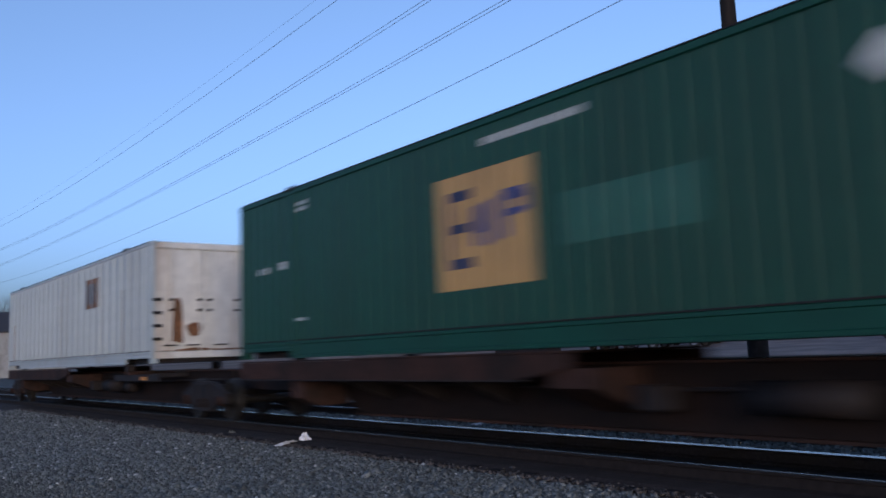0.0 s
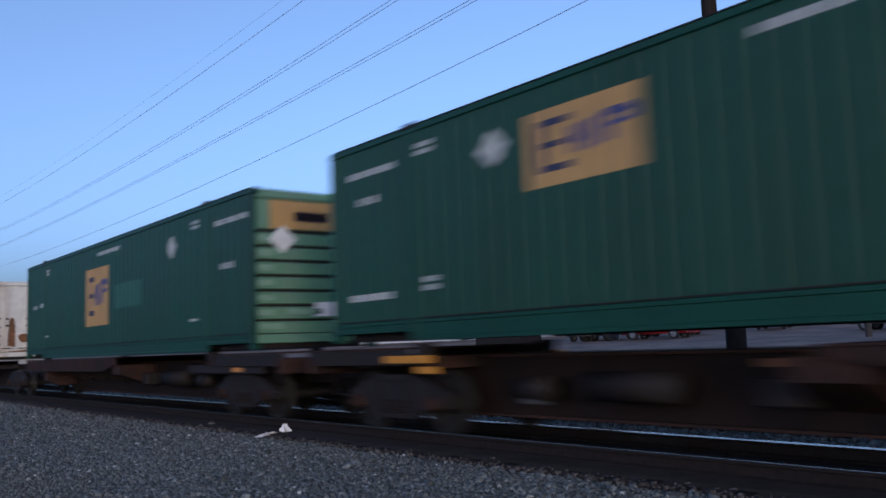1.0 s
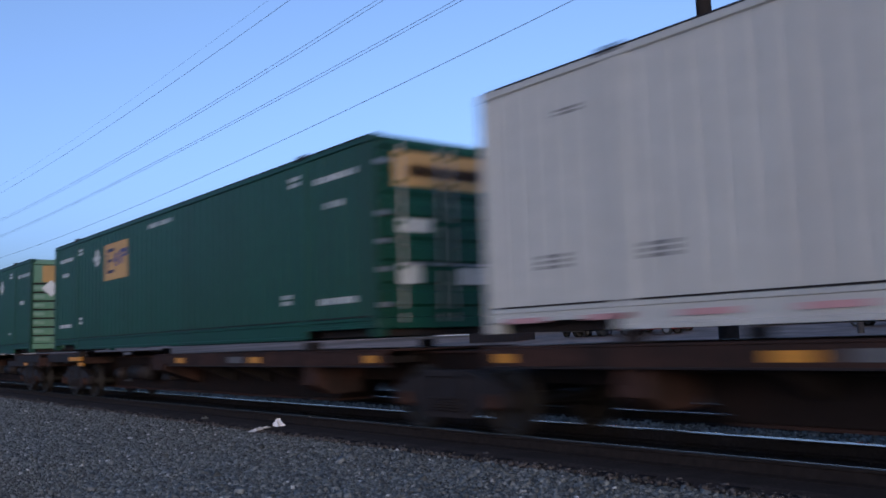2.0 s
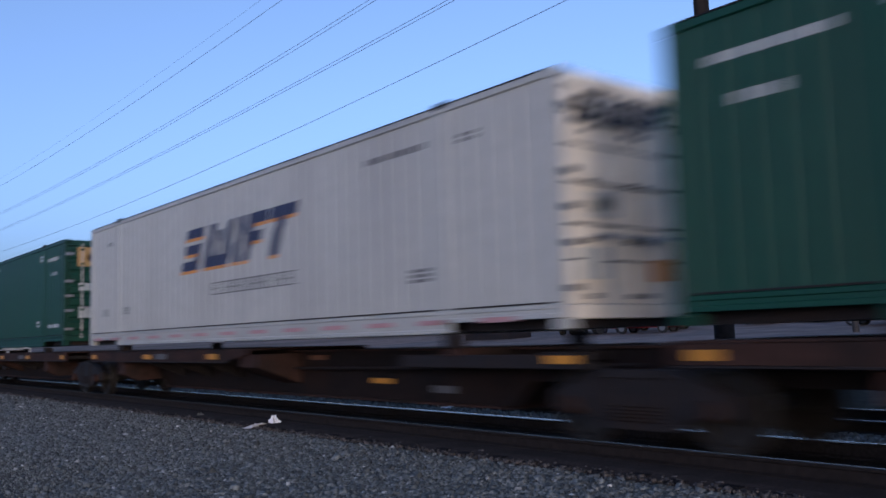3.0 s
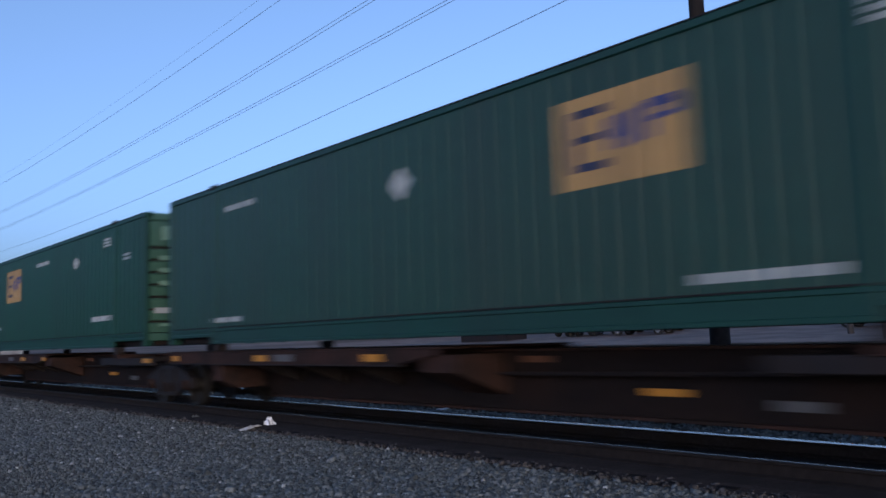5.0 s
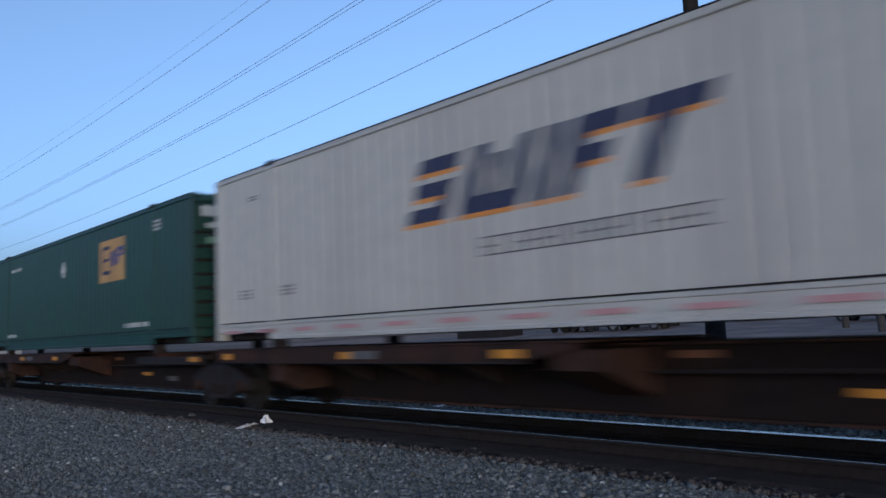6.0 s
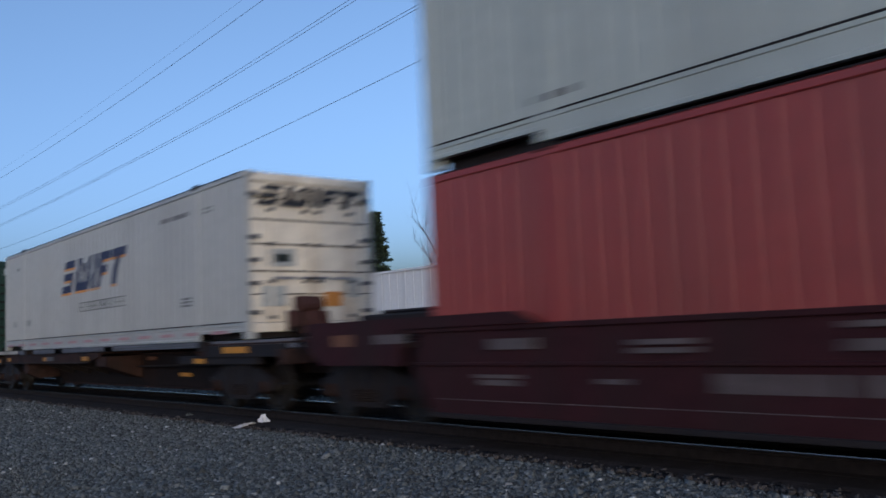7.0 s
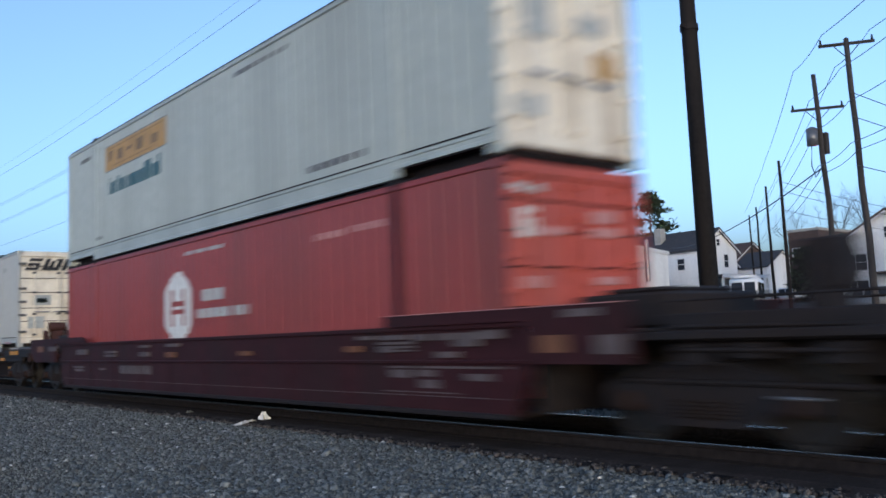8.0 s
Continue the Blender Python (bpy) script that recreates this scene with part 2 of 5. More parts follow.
# ---- the ground ----
PROFILE = [(-900, -0.9), (-60, -0.8), (-8, -0.50), (0, -0.42), (3.5, -0.36), (5.6, -0.30), (6.45, -0.25), (6.75, -0.25), (9.6, -0.25),
           (9.95, -0.26), (10.25, -0.20), (13.3, -0.20), (13.9, -0.40), (16, -0.35), (22, 0.05), (30, 0.45), (42, 0.95), (54, 1.40), (80, 2.6), (110, 4.2),
           (200, 8.0), (600, 14.0), (3000, 20.0)]


def ground_z(x):
    for (a, za), (b, zb) in zip(PROFILE, PROFILE[1:]):
        if a <= x <= b:
            return za + (zb - za) * (x - a) / (b - a)
    return PROFILE[-1][1]


def build_ground():
    bm = bmesh.new()
    ys = [-900, -200, -60, -20, 0, 5, 10, 15, 20, 30, 40, 60, 100, 200, 500, 3000]
    grid = [[bm.verts.new((x, y, z)) for y in ys] for x, z in PROFILE]
    for i in range(len(grid) - 1):
        for j in range(len(ys) - 1):
            bm.faces.new((grid[i][j], grid[i + 1][j], grid[i + 1][j + 1], grid[i][j + 1]))
    tagged(part("ground", bm, M["ground"], None), "grey cinder and gravel ground beside the tracks", "ground", kind="structure")
    rs = (34.1, 42, 54, 63)
    road = prism([(x, ground_z(x) + 0.02) for x in rs] + [(x, ground_z(x) - 0.2) for x in reversed(rs)], "y", -20, 52)
    xs = (14.6, 16, 22, 30, 34)
    verge = prism([(x, ground_z(x) + 0.012) for x in xs] + [(x, ground_z(x) - 0.1) for x in reversed(xs)], "y", -30, 46)
    tagged(part("verge", verge, M["weeds"], None), "dark weedy cinder verge beyond the second track", "ground", kind="structure")
    fs = (34.1, 42, 54, 80, 110, 200, 600)
    field = prism([(x, ground_z(x) + 0.015) for x in fs] + [(x, ground_z(x) - 0.3) for x in reversed(fs)], "y", 52.01, 900)
    tagged(part("field", field, M["field"], None), "pale dry winter field rising behind the railway", "field", kind="structure")
    tagged(part("road", road, M["asphalt"], None), "worn pale asphalt street and lot behind the railway", "road", kind="structure")


build_ground()


# ---- tracks ----
def build_track(name, x, label, y0, y1, worn=(0.030, 0.030)):
    track = thing(name, label, "railway track", kind="structure")
    for side in (-1, 1):
        cx = x + side * 0.7525
        web = prism([(cx - 0.07, -0.175), (cx + 0.07, -0.175), (cx + 0.065, -0.155), (cx + 0.012, -0.135), (cx + 0.010, -0.045),
                     (cx + 0.036, -0.035), (cx + 0.036, -0.012), (cx - 0.036, -0.012), (cx - 0.036, -0.035), (cx - 0.010, -0.045),
                     (cx - 0.012, -0.135), (cx - 0.065, -0.155)], "y", -60, 400)
        # the far rail's side is blackened to paint in the train's shade
        r = part("rail", web, M["rail" if side < 0 else "shade_black"], track)
        w = worn[0] if side < 0 else worn[1]
        head = prism([(cx - w, -0.012), (cx + w, -0.012), (cx + w * 0.95, -0.003), (cx + w * 0.7, 0), (cx - w * 0.7, 0), (cx - w * 0.95, -0.003)], "y", -60, 400)
        part("rail_head", head, M["head"], r, "polished steel running surface")
    tie = None
    rng = random.Random(int(x * 10))
    k = 0
    y = y0
    while y < y1 and k < 300:
        if tie is None:
            bm = boxes((-1.30, 1.30, -0.11, 0.11, -0.21, 0), bevel=0.012)
            ob = part("tie", bm, M["tie"], track)
            tie = ob.data
        else:
            ob = part("tie", tie, None, track)
        ob.location = (x + rng.uniform(-0.04, 0.04), y, -0.178 + rng.uniform(-0.008, 0.004))
        ob.rotation_euler = (0, 0, rng.uniform(-0.015, 0.015))
        y += 0.5 + rng.uniform(-0.03, 0.03)
        k += 1
    return track


bed = prism([(6.48, -0.32), (6.60, -0.238), (6.78, -0.192), (6.95, -0.164), (7.34, -0.158), (7.36, -0.19), (9.3, -0.184), (9.6, -0.30)], "y", -60, 400)
tagged(part("track_bed", bed, M["bed"], None), "brown dusty ballast packed between the ties", "track bed", kind="structure")
# added strip: the train's shade between the rails as black colour
tagged(part("oily_strip", boxes((7.50, 8.84, -60, 400, -0.25, -0.171)), M["shade_black"], None), "strip between the near rails, black with painted train shade", "track bed", kind="structure")


# ---- train pieces ----
L, HT, WD = 16.154, 2.896, 2.591
PITCH, GROOVE, SLOPE, DEEP = 0.2885, 0.060, 0.03, 0.022


def depth_points():
    pts, u = [(0.16, 0.0)], 0.16
    n = int((L - 0.32) / PITCH)
    p = (L - 0.32) / n
    for i in range(n):
        a = 0.16 + i * p + (p - GROOVE) / 2
        pts += [(a - SLOPE, 0.0), (a, DEEP), (a + GROOVE, DEEP), (a + GROOVE + SLOPE, 0.0)]
    return pts + [(L - 0.16, 0.0)]


WAVES = depth_points()


def wall_depth(u):
    for (a, da), (b, db) in zip(WAVES, WAVES[1:]):
        if a <= u <= b:
            return da + (db - da) * (u - a) / max(b - a, 1e-9)
    return 0.0


def clip(poly, u, keep_above):
    out = []
    for (p, q) in zip(poly, poly[1:] + poly[:1]):
        ip, iq = (p[0] >= u) == keep_above, (q[0] >= u) == keep_above
        if ip:
            out.append(p)
        if ip != iq:
            s = (u - p[0]) / (q[0] - p[0])
            out.append((u, p[1] + s * (q[1] - p[1])))
    return out


def decal(bm, poly, lift):
    """A painted patch that follows the ribs of the side wall."""
    u0, u1 = min(p[0] for p in poly), max(p[0] for p in poly)
    cuts = [u0] + [u for u, _ in WAVES if u0 < u < u1] + [u1]
    for a, b in zip(cuts, cuts[1:]):
        if b - a < 1e-4:
            continue
        piece = clip(clip(poly, a, True), b, False)
        piece = [p for i, p in enumerate(piece) if (abs(p[0] - piece[i - 1][0]) + abs(p[1] - piece[i - 1][1])) > 1e-5]
        if len(piece) > 2:
            bm.faces.new([bm.verts.new((-WD / 2 + 0.02 + wall_depth(u) - lift, -u, z)) for u, z in piece])


def rect(u0, z0, u1, z1):
    return [(u0, z0), (u1, z0), (u1, z1), (u0, z1)]


def slant(u0, z0, u1, z1, lean):
    return [(u0, z0), (u1, z0), (u1 + lean, z1), (u0 + lean, z1)]


def bars(u0, z0, u1, z1, n, rows=1, gap=0.35):
    """Unreadable writing: bars of its size."""
    out, h = [], (z1 - z0) / rows
    w = (u1 - u0) / n
    for r in range(rows):
        for i in range(n):
            out.append(rect(u0 + i * w, z0 + r * h + h * gap * 0.5, u0 + (i + 1 - gap) * w, z0 + (r + 1) * h - h * gap * 0.5))
    return out


def side_mesh(far=False):
    bm = bmesh.new()
    s = 1 if far else -1
    cols = [[bm.verts.new((s * (WD / 2 - 0.02 - d), -u, z)) for z in (0.27, HT - 0.09)] for u, d in WAVES]
    for a, b in zip(cols, cols[1:]):
        bm.faces.new((a[0], b[0], b[1], a[1]))
    return bm


SHARED = {}


def shared(key, name, make, material, parent, label="", smooth=False):
    """A part whose mesh is built once and shared by all that look alike."""
    if key in SHARED:
        return part(name, SHARED[key], None, parent, label)
    ob = part(name, make(), material, parent, label, smooth)
    SHARED[key] = ob.data
    return ob


def container(label, paint, decals, door_paint, door_style, door_decals=(), skirt=None, rail_top=0.285):
    c = thing("shipping_container", label, "container", "containers on the train")
    hw = WD / 2
    p = M[paint]
    skirt = skirt or paint
    shared(("side", paint, 0), "side_wall", side_mesh, p, c)
    shared(("side", paint, 1), "side_wall", lambda: side_mesh(True), p, c)
    for s in (-1, 1):
        shared(("top", paint, s), "top_rail", lambda: boxes((s * hw - (0.07 if s > 0 else 0), s * hw + (0.07 if s < 0 else 0), -L + 0.17, -0.17, HT - 0.10, HT - 0.012), bevel=0.012), M[skirt], c)
        shared(("seam", s), "roof_seam", lambda: boxes((s * hw - (0.06 if s > 0 else -0.004), s * hw + (0.06 if s < 0 else -0.004), -L + 0.17, -0.17, HT - 0.011, HT + 0.006)), M["dark"], c)
        x0, x1 = (s * hw, s * hw + 0.09) if s < 0 else (s * hw - 0.09, s * hw)

        o, i_ = (x0, x1) if s < 0 else (x1, x0)
        for a, b, z0 in ((0.17, 1.97, 0.13), (2.13, 14.02, 0.0), (14.18, L - 0.17, 0.13)):
            n_ = o - s * 0.016
            # thin dark line along the top of the bottom rail
            shared(("rail_seam", s, a, rail_top), "dirt_line", lambda: boxes((min(o - s * 0.005, o - s * 0.03), max(o - s * 0.005, o - s * 0.03), -b, -a, rail_top + 0.001, rail_top + 0.02)), M["dark"], c)
            shared(("rail", skirt, s, a, rail_top), "bottom_rail", lambda: prism([(o, z0), (o, z0 + 0.045), (n_, z0 + 0.055), (n_, rail_top - 0.06), (o, rail_top - 0.05), (o, rail_top - 0.01), (n_, rail_top), (i_, rail_top), (i_, z0)], "y", -b, -a), M[skirt], c)
        for u in (0.085, L - 0.085):
            shared(("post", paint, s, u), "corner_post", lambda: boxes((s * hw - 0.085, s * hw, -u - 0.085, -u + 0.085, 0.118, HT - 0.118) if s > 0 else (s * hw, s * hw + 0.085, -u - 0.085, -u + 0.085, 0.118, HT - 0.118), bevel=0.012), p, c)
        for u in (0.089, L - 0.089):
            for z in (0.0, HT - 0.118):
                shared(("casting", skirt, s, u, z), "corner_casting", lambda: boxes((min(s * hw, s * (hw - 0.162)) - (0.003 if s < 0 else 0), max(s * hw, s * (hw - 0.162)) + (0.003 if s > 0 else 0), -u - 0.089, -u + 0.089, z + 0.001, z + 0.117), bevel=0.008), M[skirt], c)
        for u in (2.05, 14.10):
            shared(("frame_post", paint, s, u), "lifting_post", lambda: boxes((s * hw - 0.004 if s < 0 else s * hw - 0.05, s * hw + 0.05 if s < 0 else s * hw + 0.004, -u - 0.085, -u + 0.085, 0.0, HT - 0.02), bevel=0.01), M["maroon"] if paint == "red" and u > 9 else p, c)
            shared(("frame_casting", paint, s, u), "lifting_casting", lambda: boxes((s * hw - 0.02 if s < 0 else s * hw - 0.17, s * hw + 0.17 if s < 0 else s * hw + 0.02, -u - 0.1, -u + 0.1, HT - 0.05, HT + 0.045), bevel=0.015), M["dark"], c)
    shared(("roof", paint), "roof", lambda: prism([(-hw + 0.05, HT - 0.10), (hw - 0.05, HT - 0.10), (hw - 0.05, HT - 0.03), (0, HT - 0.012), (-hw + 0.05, HT - 0.03)], "y", -L + 0.05, -0.05), p, c)
    shared(("floor",), "floor", lambda: boxes((-hw + 0.1, hw - 0.1, -L + 0.1, -0.1, 0.14, 0.24)), M["dark"], c)
    for a, b in ((0.12, 1.95), (14.2, L - 0.12)):
        shared(("tunnel", a), "floor_plate", lambda: boxes((-1.05, 1.05, -b, -a, 0.012, 0.139)), M["dark"], c)
    for k in range(4, 24):
        shared(("cross_member", k), "cross_member", lambda: boxes((-hw + 0.1, hw - 0.1, -k * 0.6 - 0.05, -k * 0.6, 0.05, 0.139)), M["dark"], c)
    shared(("front", paint), "front_wall", lambda: boxes((-hw + 0.08, hw - 0.08, -0.09, -0.03, 0.12, HT - 0.1), *[(-hw + 0.1, hw - 0.1, -0.03, -0.01, 0.3 + k * 0.4, 0.5 + k * 0.4) for k in range(6)]), p, c)

    # the door end
    y = -L
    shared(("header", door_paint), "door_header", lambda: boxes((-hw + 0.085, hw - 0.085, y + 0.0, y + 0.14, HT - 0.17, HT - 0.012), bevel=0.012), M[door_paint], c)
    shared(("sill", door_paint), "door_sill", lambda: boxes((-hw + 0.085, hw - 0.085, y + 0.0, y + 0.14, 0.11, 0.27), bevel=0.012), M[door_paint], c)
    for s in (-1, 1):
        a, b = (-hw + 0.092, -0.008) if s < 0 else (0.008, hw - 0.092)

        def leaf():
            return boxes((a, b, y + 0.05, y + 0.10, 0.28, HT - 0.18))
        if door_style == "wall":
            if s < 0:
                # black backing paints the shadow lines between the green ribs
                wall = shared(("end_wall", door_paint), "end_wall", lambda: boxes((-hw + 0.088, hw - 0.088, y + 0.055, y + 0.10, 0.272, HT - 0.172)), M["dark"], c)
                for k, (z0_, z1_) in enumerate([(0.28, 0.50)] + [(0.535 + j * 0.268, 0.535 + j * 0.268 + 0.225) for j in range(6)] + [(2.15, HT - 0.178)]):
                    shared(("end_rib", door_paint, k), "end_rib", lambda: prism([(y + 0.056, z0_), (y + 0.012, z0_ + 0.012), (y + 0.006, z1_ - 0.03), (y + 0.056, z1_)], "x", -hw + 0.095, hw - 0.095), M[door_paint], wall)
            continue
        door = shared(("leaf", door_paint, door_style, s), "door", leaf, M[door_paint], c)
        if door_style == "ribs":
            for z in [0.42 + k * 0.325 for k in range(7)]:
                shared(("door_rib", door_paint, s, z), "door_rib", lambda: prism([(y + 0.05, z), (y + 0.012, z + 0.04), (y + 0.012, z + 0.20), (y + 0.05, z + 0.24)], "x", a + 0.05, b - 0.03), M[door_paint], door)
        elif door_style == "seams":
            for z in (0.75, 1.15, 1.62, 2.05, 2.42):
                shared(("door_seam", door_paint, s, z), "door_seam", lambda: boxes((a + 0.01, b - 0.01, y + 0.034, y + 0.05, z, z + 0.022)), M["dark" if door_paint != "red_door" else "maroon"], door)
        else:
            for x in (a + 0.3, b - 0.33):
                shared(("door_bar", door_paint, s, x), "door_bar", lambda: boxes((x, x + 0.04, y + 0.03, y + 0.05, 0.3, HT - 0.2)), M[door_paint], door)
        for x in ((a + 0.38, b - 0.12) if s < 0 else (a + 0.12, b - 0.38)):
            shared(("rod", door_style, door_paint, x), "lock_rod", lambda: tube(bmesh.new(), (x, y + 0.0, 0.2), (x, y + 0.0, HT - 0.1), 0.02, None, 8), M["galv" if door_style == "ribs" else door_paint], door, "steel locking rod")
            for z in ((1.22, 1.47) if door_paint == "old_door" else (0.33, 0.95, 1.6, 2.2, 2.6)):
                shared(("rod_keeper", door_style, door_paint, x, z), "rod_bracket", lambda: boxes((x - 0.05, x + 0.05, y - 0.022, y + 0.04, z, z + 0.06)), M["green" if door_style == "ribs" else "dark" if door_paint == "old_door" else "greymark" if door_style == "seams" and door_paint == "cream" else door_paint], door)
            if door_paint != "old_door":
                shared(("rod_handle", door_style, x), "door_handle", lambda: boxes((x, x + 0.42 * -s, y - 0.03, y - 0.008, 1.02, 1.06) if s < 0 else (x - 0.42, x, y - 0.03, y - 0.008, 1.02, 1.06)), M["galv"], door)
        hx = a + 0.04 if s < 0 else b - 0.04
        for z in ((0.57, 0.88, 1.19, 1.50) if door_paint == "old_door" else (0.45, 0.95, 1.35, 1.75, 2.5)):
            shared(("hinge", door_style, door_paint, s, z), "hinge", lambda: boxes((hx - 0.11, hx + 0.11, y - 0.012, y + 0.05, z - 0.035, z + 0.035)), M["dark" if door_paint == "old_door" else "greymark" if door_style == "seams" and door_paint == "cream" else "galv" if door_style == "ribs" else door_paint], door)
    for key, polys, material, lift in decals:
        for q in polys:
            bm = bmesh.new()
            decal(bm, q, lift)
            part(key, bm, M[material], c)
    for key, (x0, x1, z0, z1), material in door_decals:
        part(key, boxes((x0, x1, y - 0.004 if door_style in ("ribs", "wall") else y + 0.024, y + 0.012 if door_style in ("ribs", "wall") else y + 0.05, z0, z1)), M[material], c)
    return c


def logo_decals(u0, z0, u1, z1, extra):
    """A yellow square sign with dark and blue bars, and white stencilled bars."""
    w, h = u1 - u0, z1 - z0
    at = lambda a, b, c, d: rect(u0 + a * w, z0 + b * h, u0 + c * w, z0 + d * h)
    rows = [("sign_panel", [rect(u0, z0, u1, z1)], "yellow", 0.004),
            ("sign_bar", [at(0.11, 0.77, 0.39, 0.86), at(0.16, 0.49, 0.36, 0.57), at(0.11, 0.18, 0.39, 0.27), at(0.10, 0.27, 0.17, 0.77)], "navy", 0.007),
            ("sign_mark", [at(0.40, 0.36, 0.455, 0.70), slant(u0 + 0.455 * w, z0 + 0.46 * h, u0 + 0.51 * w, z0 + 0.70 * h, -0.03 * w), at(0.51, 0.34, 0.56, 0.72), at(0.60, 0.36, 0.65, 0.74),
                           at(0.70, 0.38, 0.745, 0.78), at(0.745, 0.68, 0.92, 0.78), at(0.745, 0.55, 0.88, 0.61), at(0.88, 0.57, 0.95, 0.74)], "blue", 0.007)]
    return rows + [("stencil_marking", group, "mark", 0.004) for group in extra]


def diamond(u, z, r):
    return [[(u - r * 1.15, z), (u, z - r), (u + r * 1.15, z), (u, z + r)]]


LOGO_DOOR = [("sign_panel", (-0.95, 0.75, 2.17, 2.69), "yellow"), ("sign_mark", (-0.45, 0.25, 2.32, 2.5), "blue")]
LOGO_DOOR_2 = [("placard", (-1.2, -0.88, 0.60 + k * 0.268, 0.70 + k * 0.268), "palegreen") for k in range(6)] + [("notice", (-0.05, 0.55, 0.58, 0.84), "paper"), ("stencil_marking", (-0.6, 0.1, 0.62, 0.72), "palegreen"), ("stencil_marking", (-1.15, -0.7, 0.36, 0.46), "palegreen")]


STROKES = ((5.73, 1.40, 6.50, 1.58), (5.76, 1.71, 6.50, 1.89), (5.73, 2.02, 6.52, 2.20), (6.30, 1.58, 6.52, 1.71),
           (6.76, 1.40, 7.02, 2.20), (7.02, 1.40, 7.56, 1.60), (7.16, 1.60, 7.38, 2.06), (7.56, 1.40, 7.82, 2.20), (8.00, 1.40, 8.26, 2.20),
           (8.40, 1.40, 8.66, 2.20), (8.66, 1.71, 9.00, 1.88), (8.66, 2.01, 9.10, 2.20), (9.20, 2.01, 10.12, 2.20), (9.44, 1.40, 9.74, 2.01))


def lettered_decals():
    """Slanted navy blocks edged in orange, and a thin outlined line of grey strokes."""
    navy, orange = [], []
    for u0, z0, u1, z1 in STROKES:
        sh = (z0 - 1.35) * 0.42
        navy.append(slant(u0 + sh, z0, u1 + sh, z1, (z1 - z0) * 0.42))
        orange.append(slant(u0 + sh - 0.05, z0 - 0.06, u1 + sh - 0.03, z0, 0.02))
    line = [rect(7.16, 1.078, 10.3, 1.096), rect(7.16, 0.866, 10.3, 0.884)]
    for k in range(10):
        a = 7.18 + k * 0.312
        line += [rect(a, 0.884, a + 0.035, 1.078), rect(a + 0.19, 0.884, a + 0.225, 1.078)]
        if k % 3 != 1:
            line.append(rect(a + 0.035, 0.965, a + 0.19, 0.99))
    tapes = [rect(0.35 + k * 1.2, 0.11, 0.95 + k * 1.2, 0.17) for k in range(13)]
    marks = [bars(0.9, 0.68, 1.4, 0.86, 2, 3), bars(2.35, 0.68, 2.8, 0.86, 2, 3), bars(13.4, 0.66, 13.85, 0.86, 2, 3), bars(12.37, 2.38, 13.8, 2.52, 8), bars(14.45, 2.34, 14.85, 2.48, 2, 2), bars(1.3, 2.35, 1.7, 2.44, 1, 2)]
    return [("sign_edge", orange, "orange", 0.004), ("sign_block", navy, "navy", 0.007), ("sign_line", line, "greymark", 0.004)] + [("stencil_marking", group, "greymark", 0.004) for group in marks], tapes


def tape_part(c, tapes):
    for (a, b), (d, _), (_, top), _ in tapes:
        part("reflective_tape", boxes((-WD / 2 - 0.004, -WD / 2 + 0.02, -d, -a, b, top)), M["tape_red"], c, "faded red reflective tape")


def door_lettering(c):
    for u0, z0, u1, z1 in STROKES:
        x0, x1, a, b = -1.12 + (u0 - 5.7) * 0.46, -1.12 + (u1 - 5.7) * 0.46, 2.31 + (z0 - 1.4) * 0.44, 2.31 + (z1 - 1.4) * 0.44
        k = (a - 2.31) * 0.45
        part("sign_block", prism([(x0 + k, a), (x1 + k, a), (x1 + k + (b - a) * 0.45, b), (x0 + k + (b - a) * 0.45, b)], "y", -L - 0.03, -L - 0.022), M["ink"], c)


LETTER_DOOR = \
             [("notice", (-0.85, -0.35, 1.25, 1.55), "mark"), ("notice", (-0.75, -0.45, 1.32, 1.46), "teal"), ("notice", (0.26, 0.60, 0.54, 0.80), "orange"), ("notice", (0.72, 1.0, 0.7, 1.05), "mark"), ("notice", (-1.0, -0.55, 0.55, 0.9), "mark")]


# ---- railway cars ----
def frame_plate():
    """The cast side frame of a truck, seen from its side."""
    pts = [(-1.16, 0.36), (-1.16, 0.56), (-0.98, 0.62), (-0.45, 0.80), (0.45, 0.80), (0.98, 0.62), (1.16, 0.56), (1.16, 0.36),
           (0.98, 0.34), (0.78, 0.40), (0.45, 0.20), (-0.45, 0.20), (-0.78, 0.40), (-0.98, 0.34)]
    return pts


WHEELS = []


def coil(x, z0, z1, turns=5, sides=10):
    """A packed spring: one ridged sleeve."""
    bm = bmesh.new()
    rings = []
    for k in range(turns * 2 + 1):
        r, z = (0.075 if k % 2 else 0.058), z0 + (z1 - z0) * k / (turns * 2)
        rings.append([bm.verts.new((x + r * math.cos(i * math.tau / sides), r * math.sin(i * math.tau / sides), z)) for i in range(sides)])
    for a, b in zip(rings, rings[1:]):
        for i in range(sides):
            bm.faces.new((a[i], a[i - sides + 1], b[i - sides + 1], b[i]))
    return bm


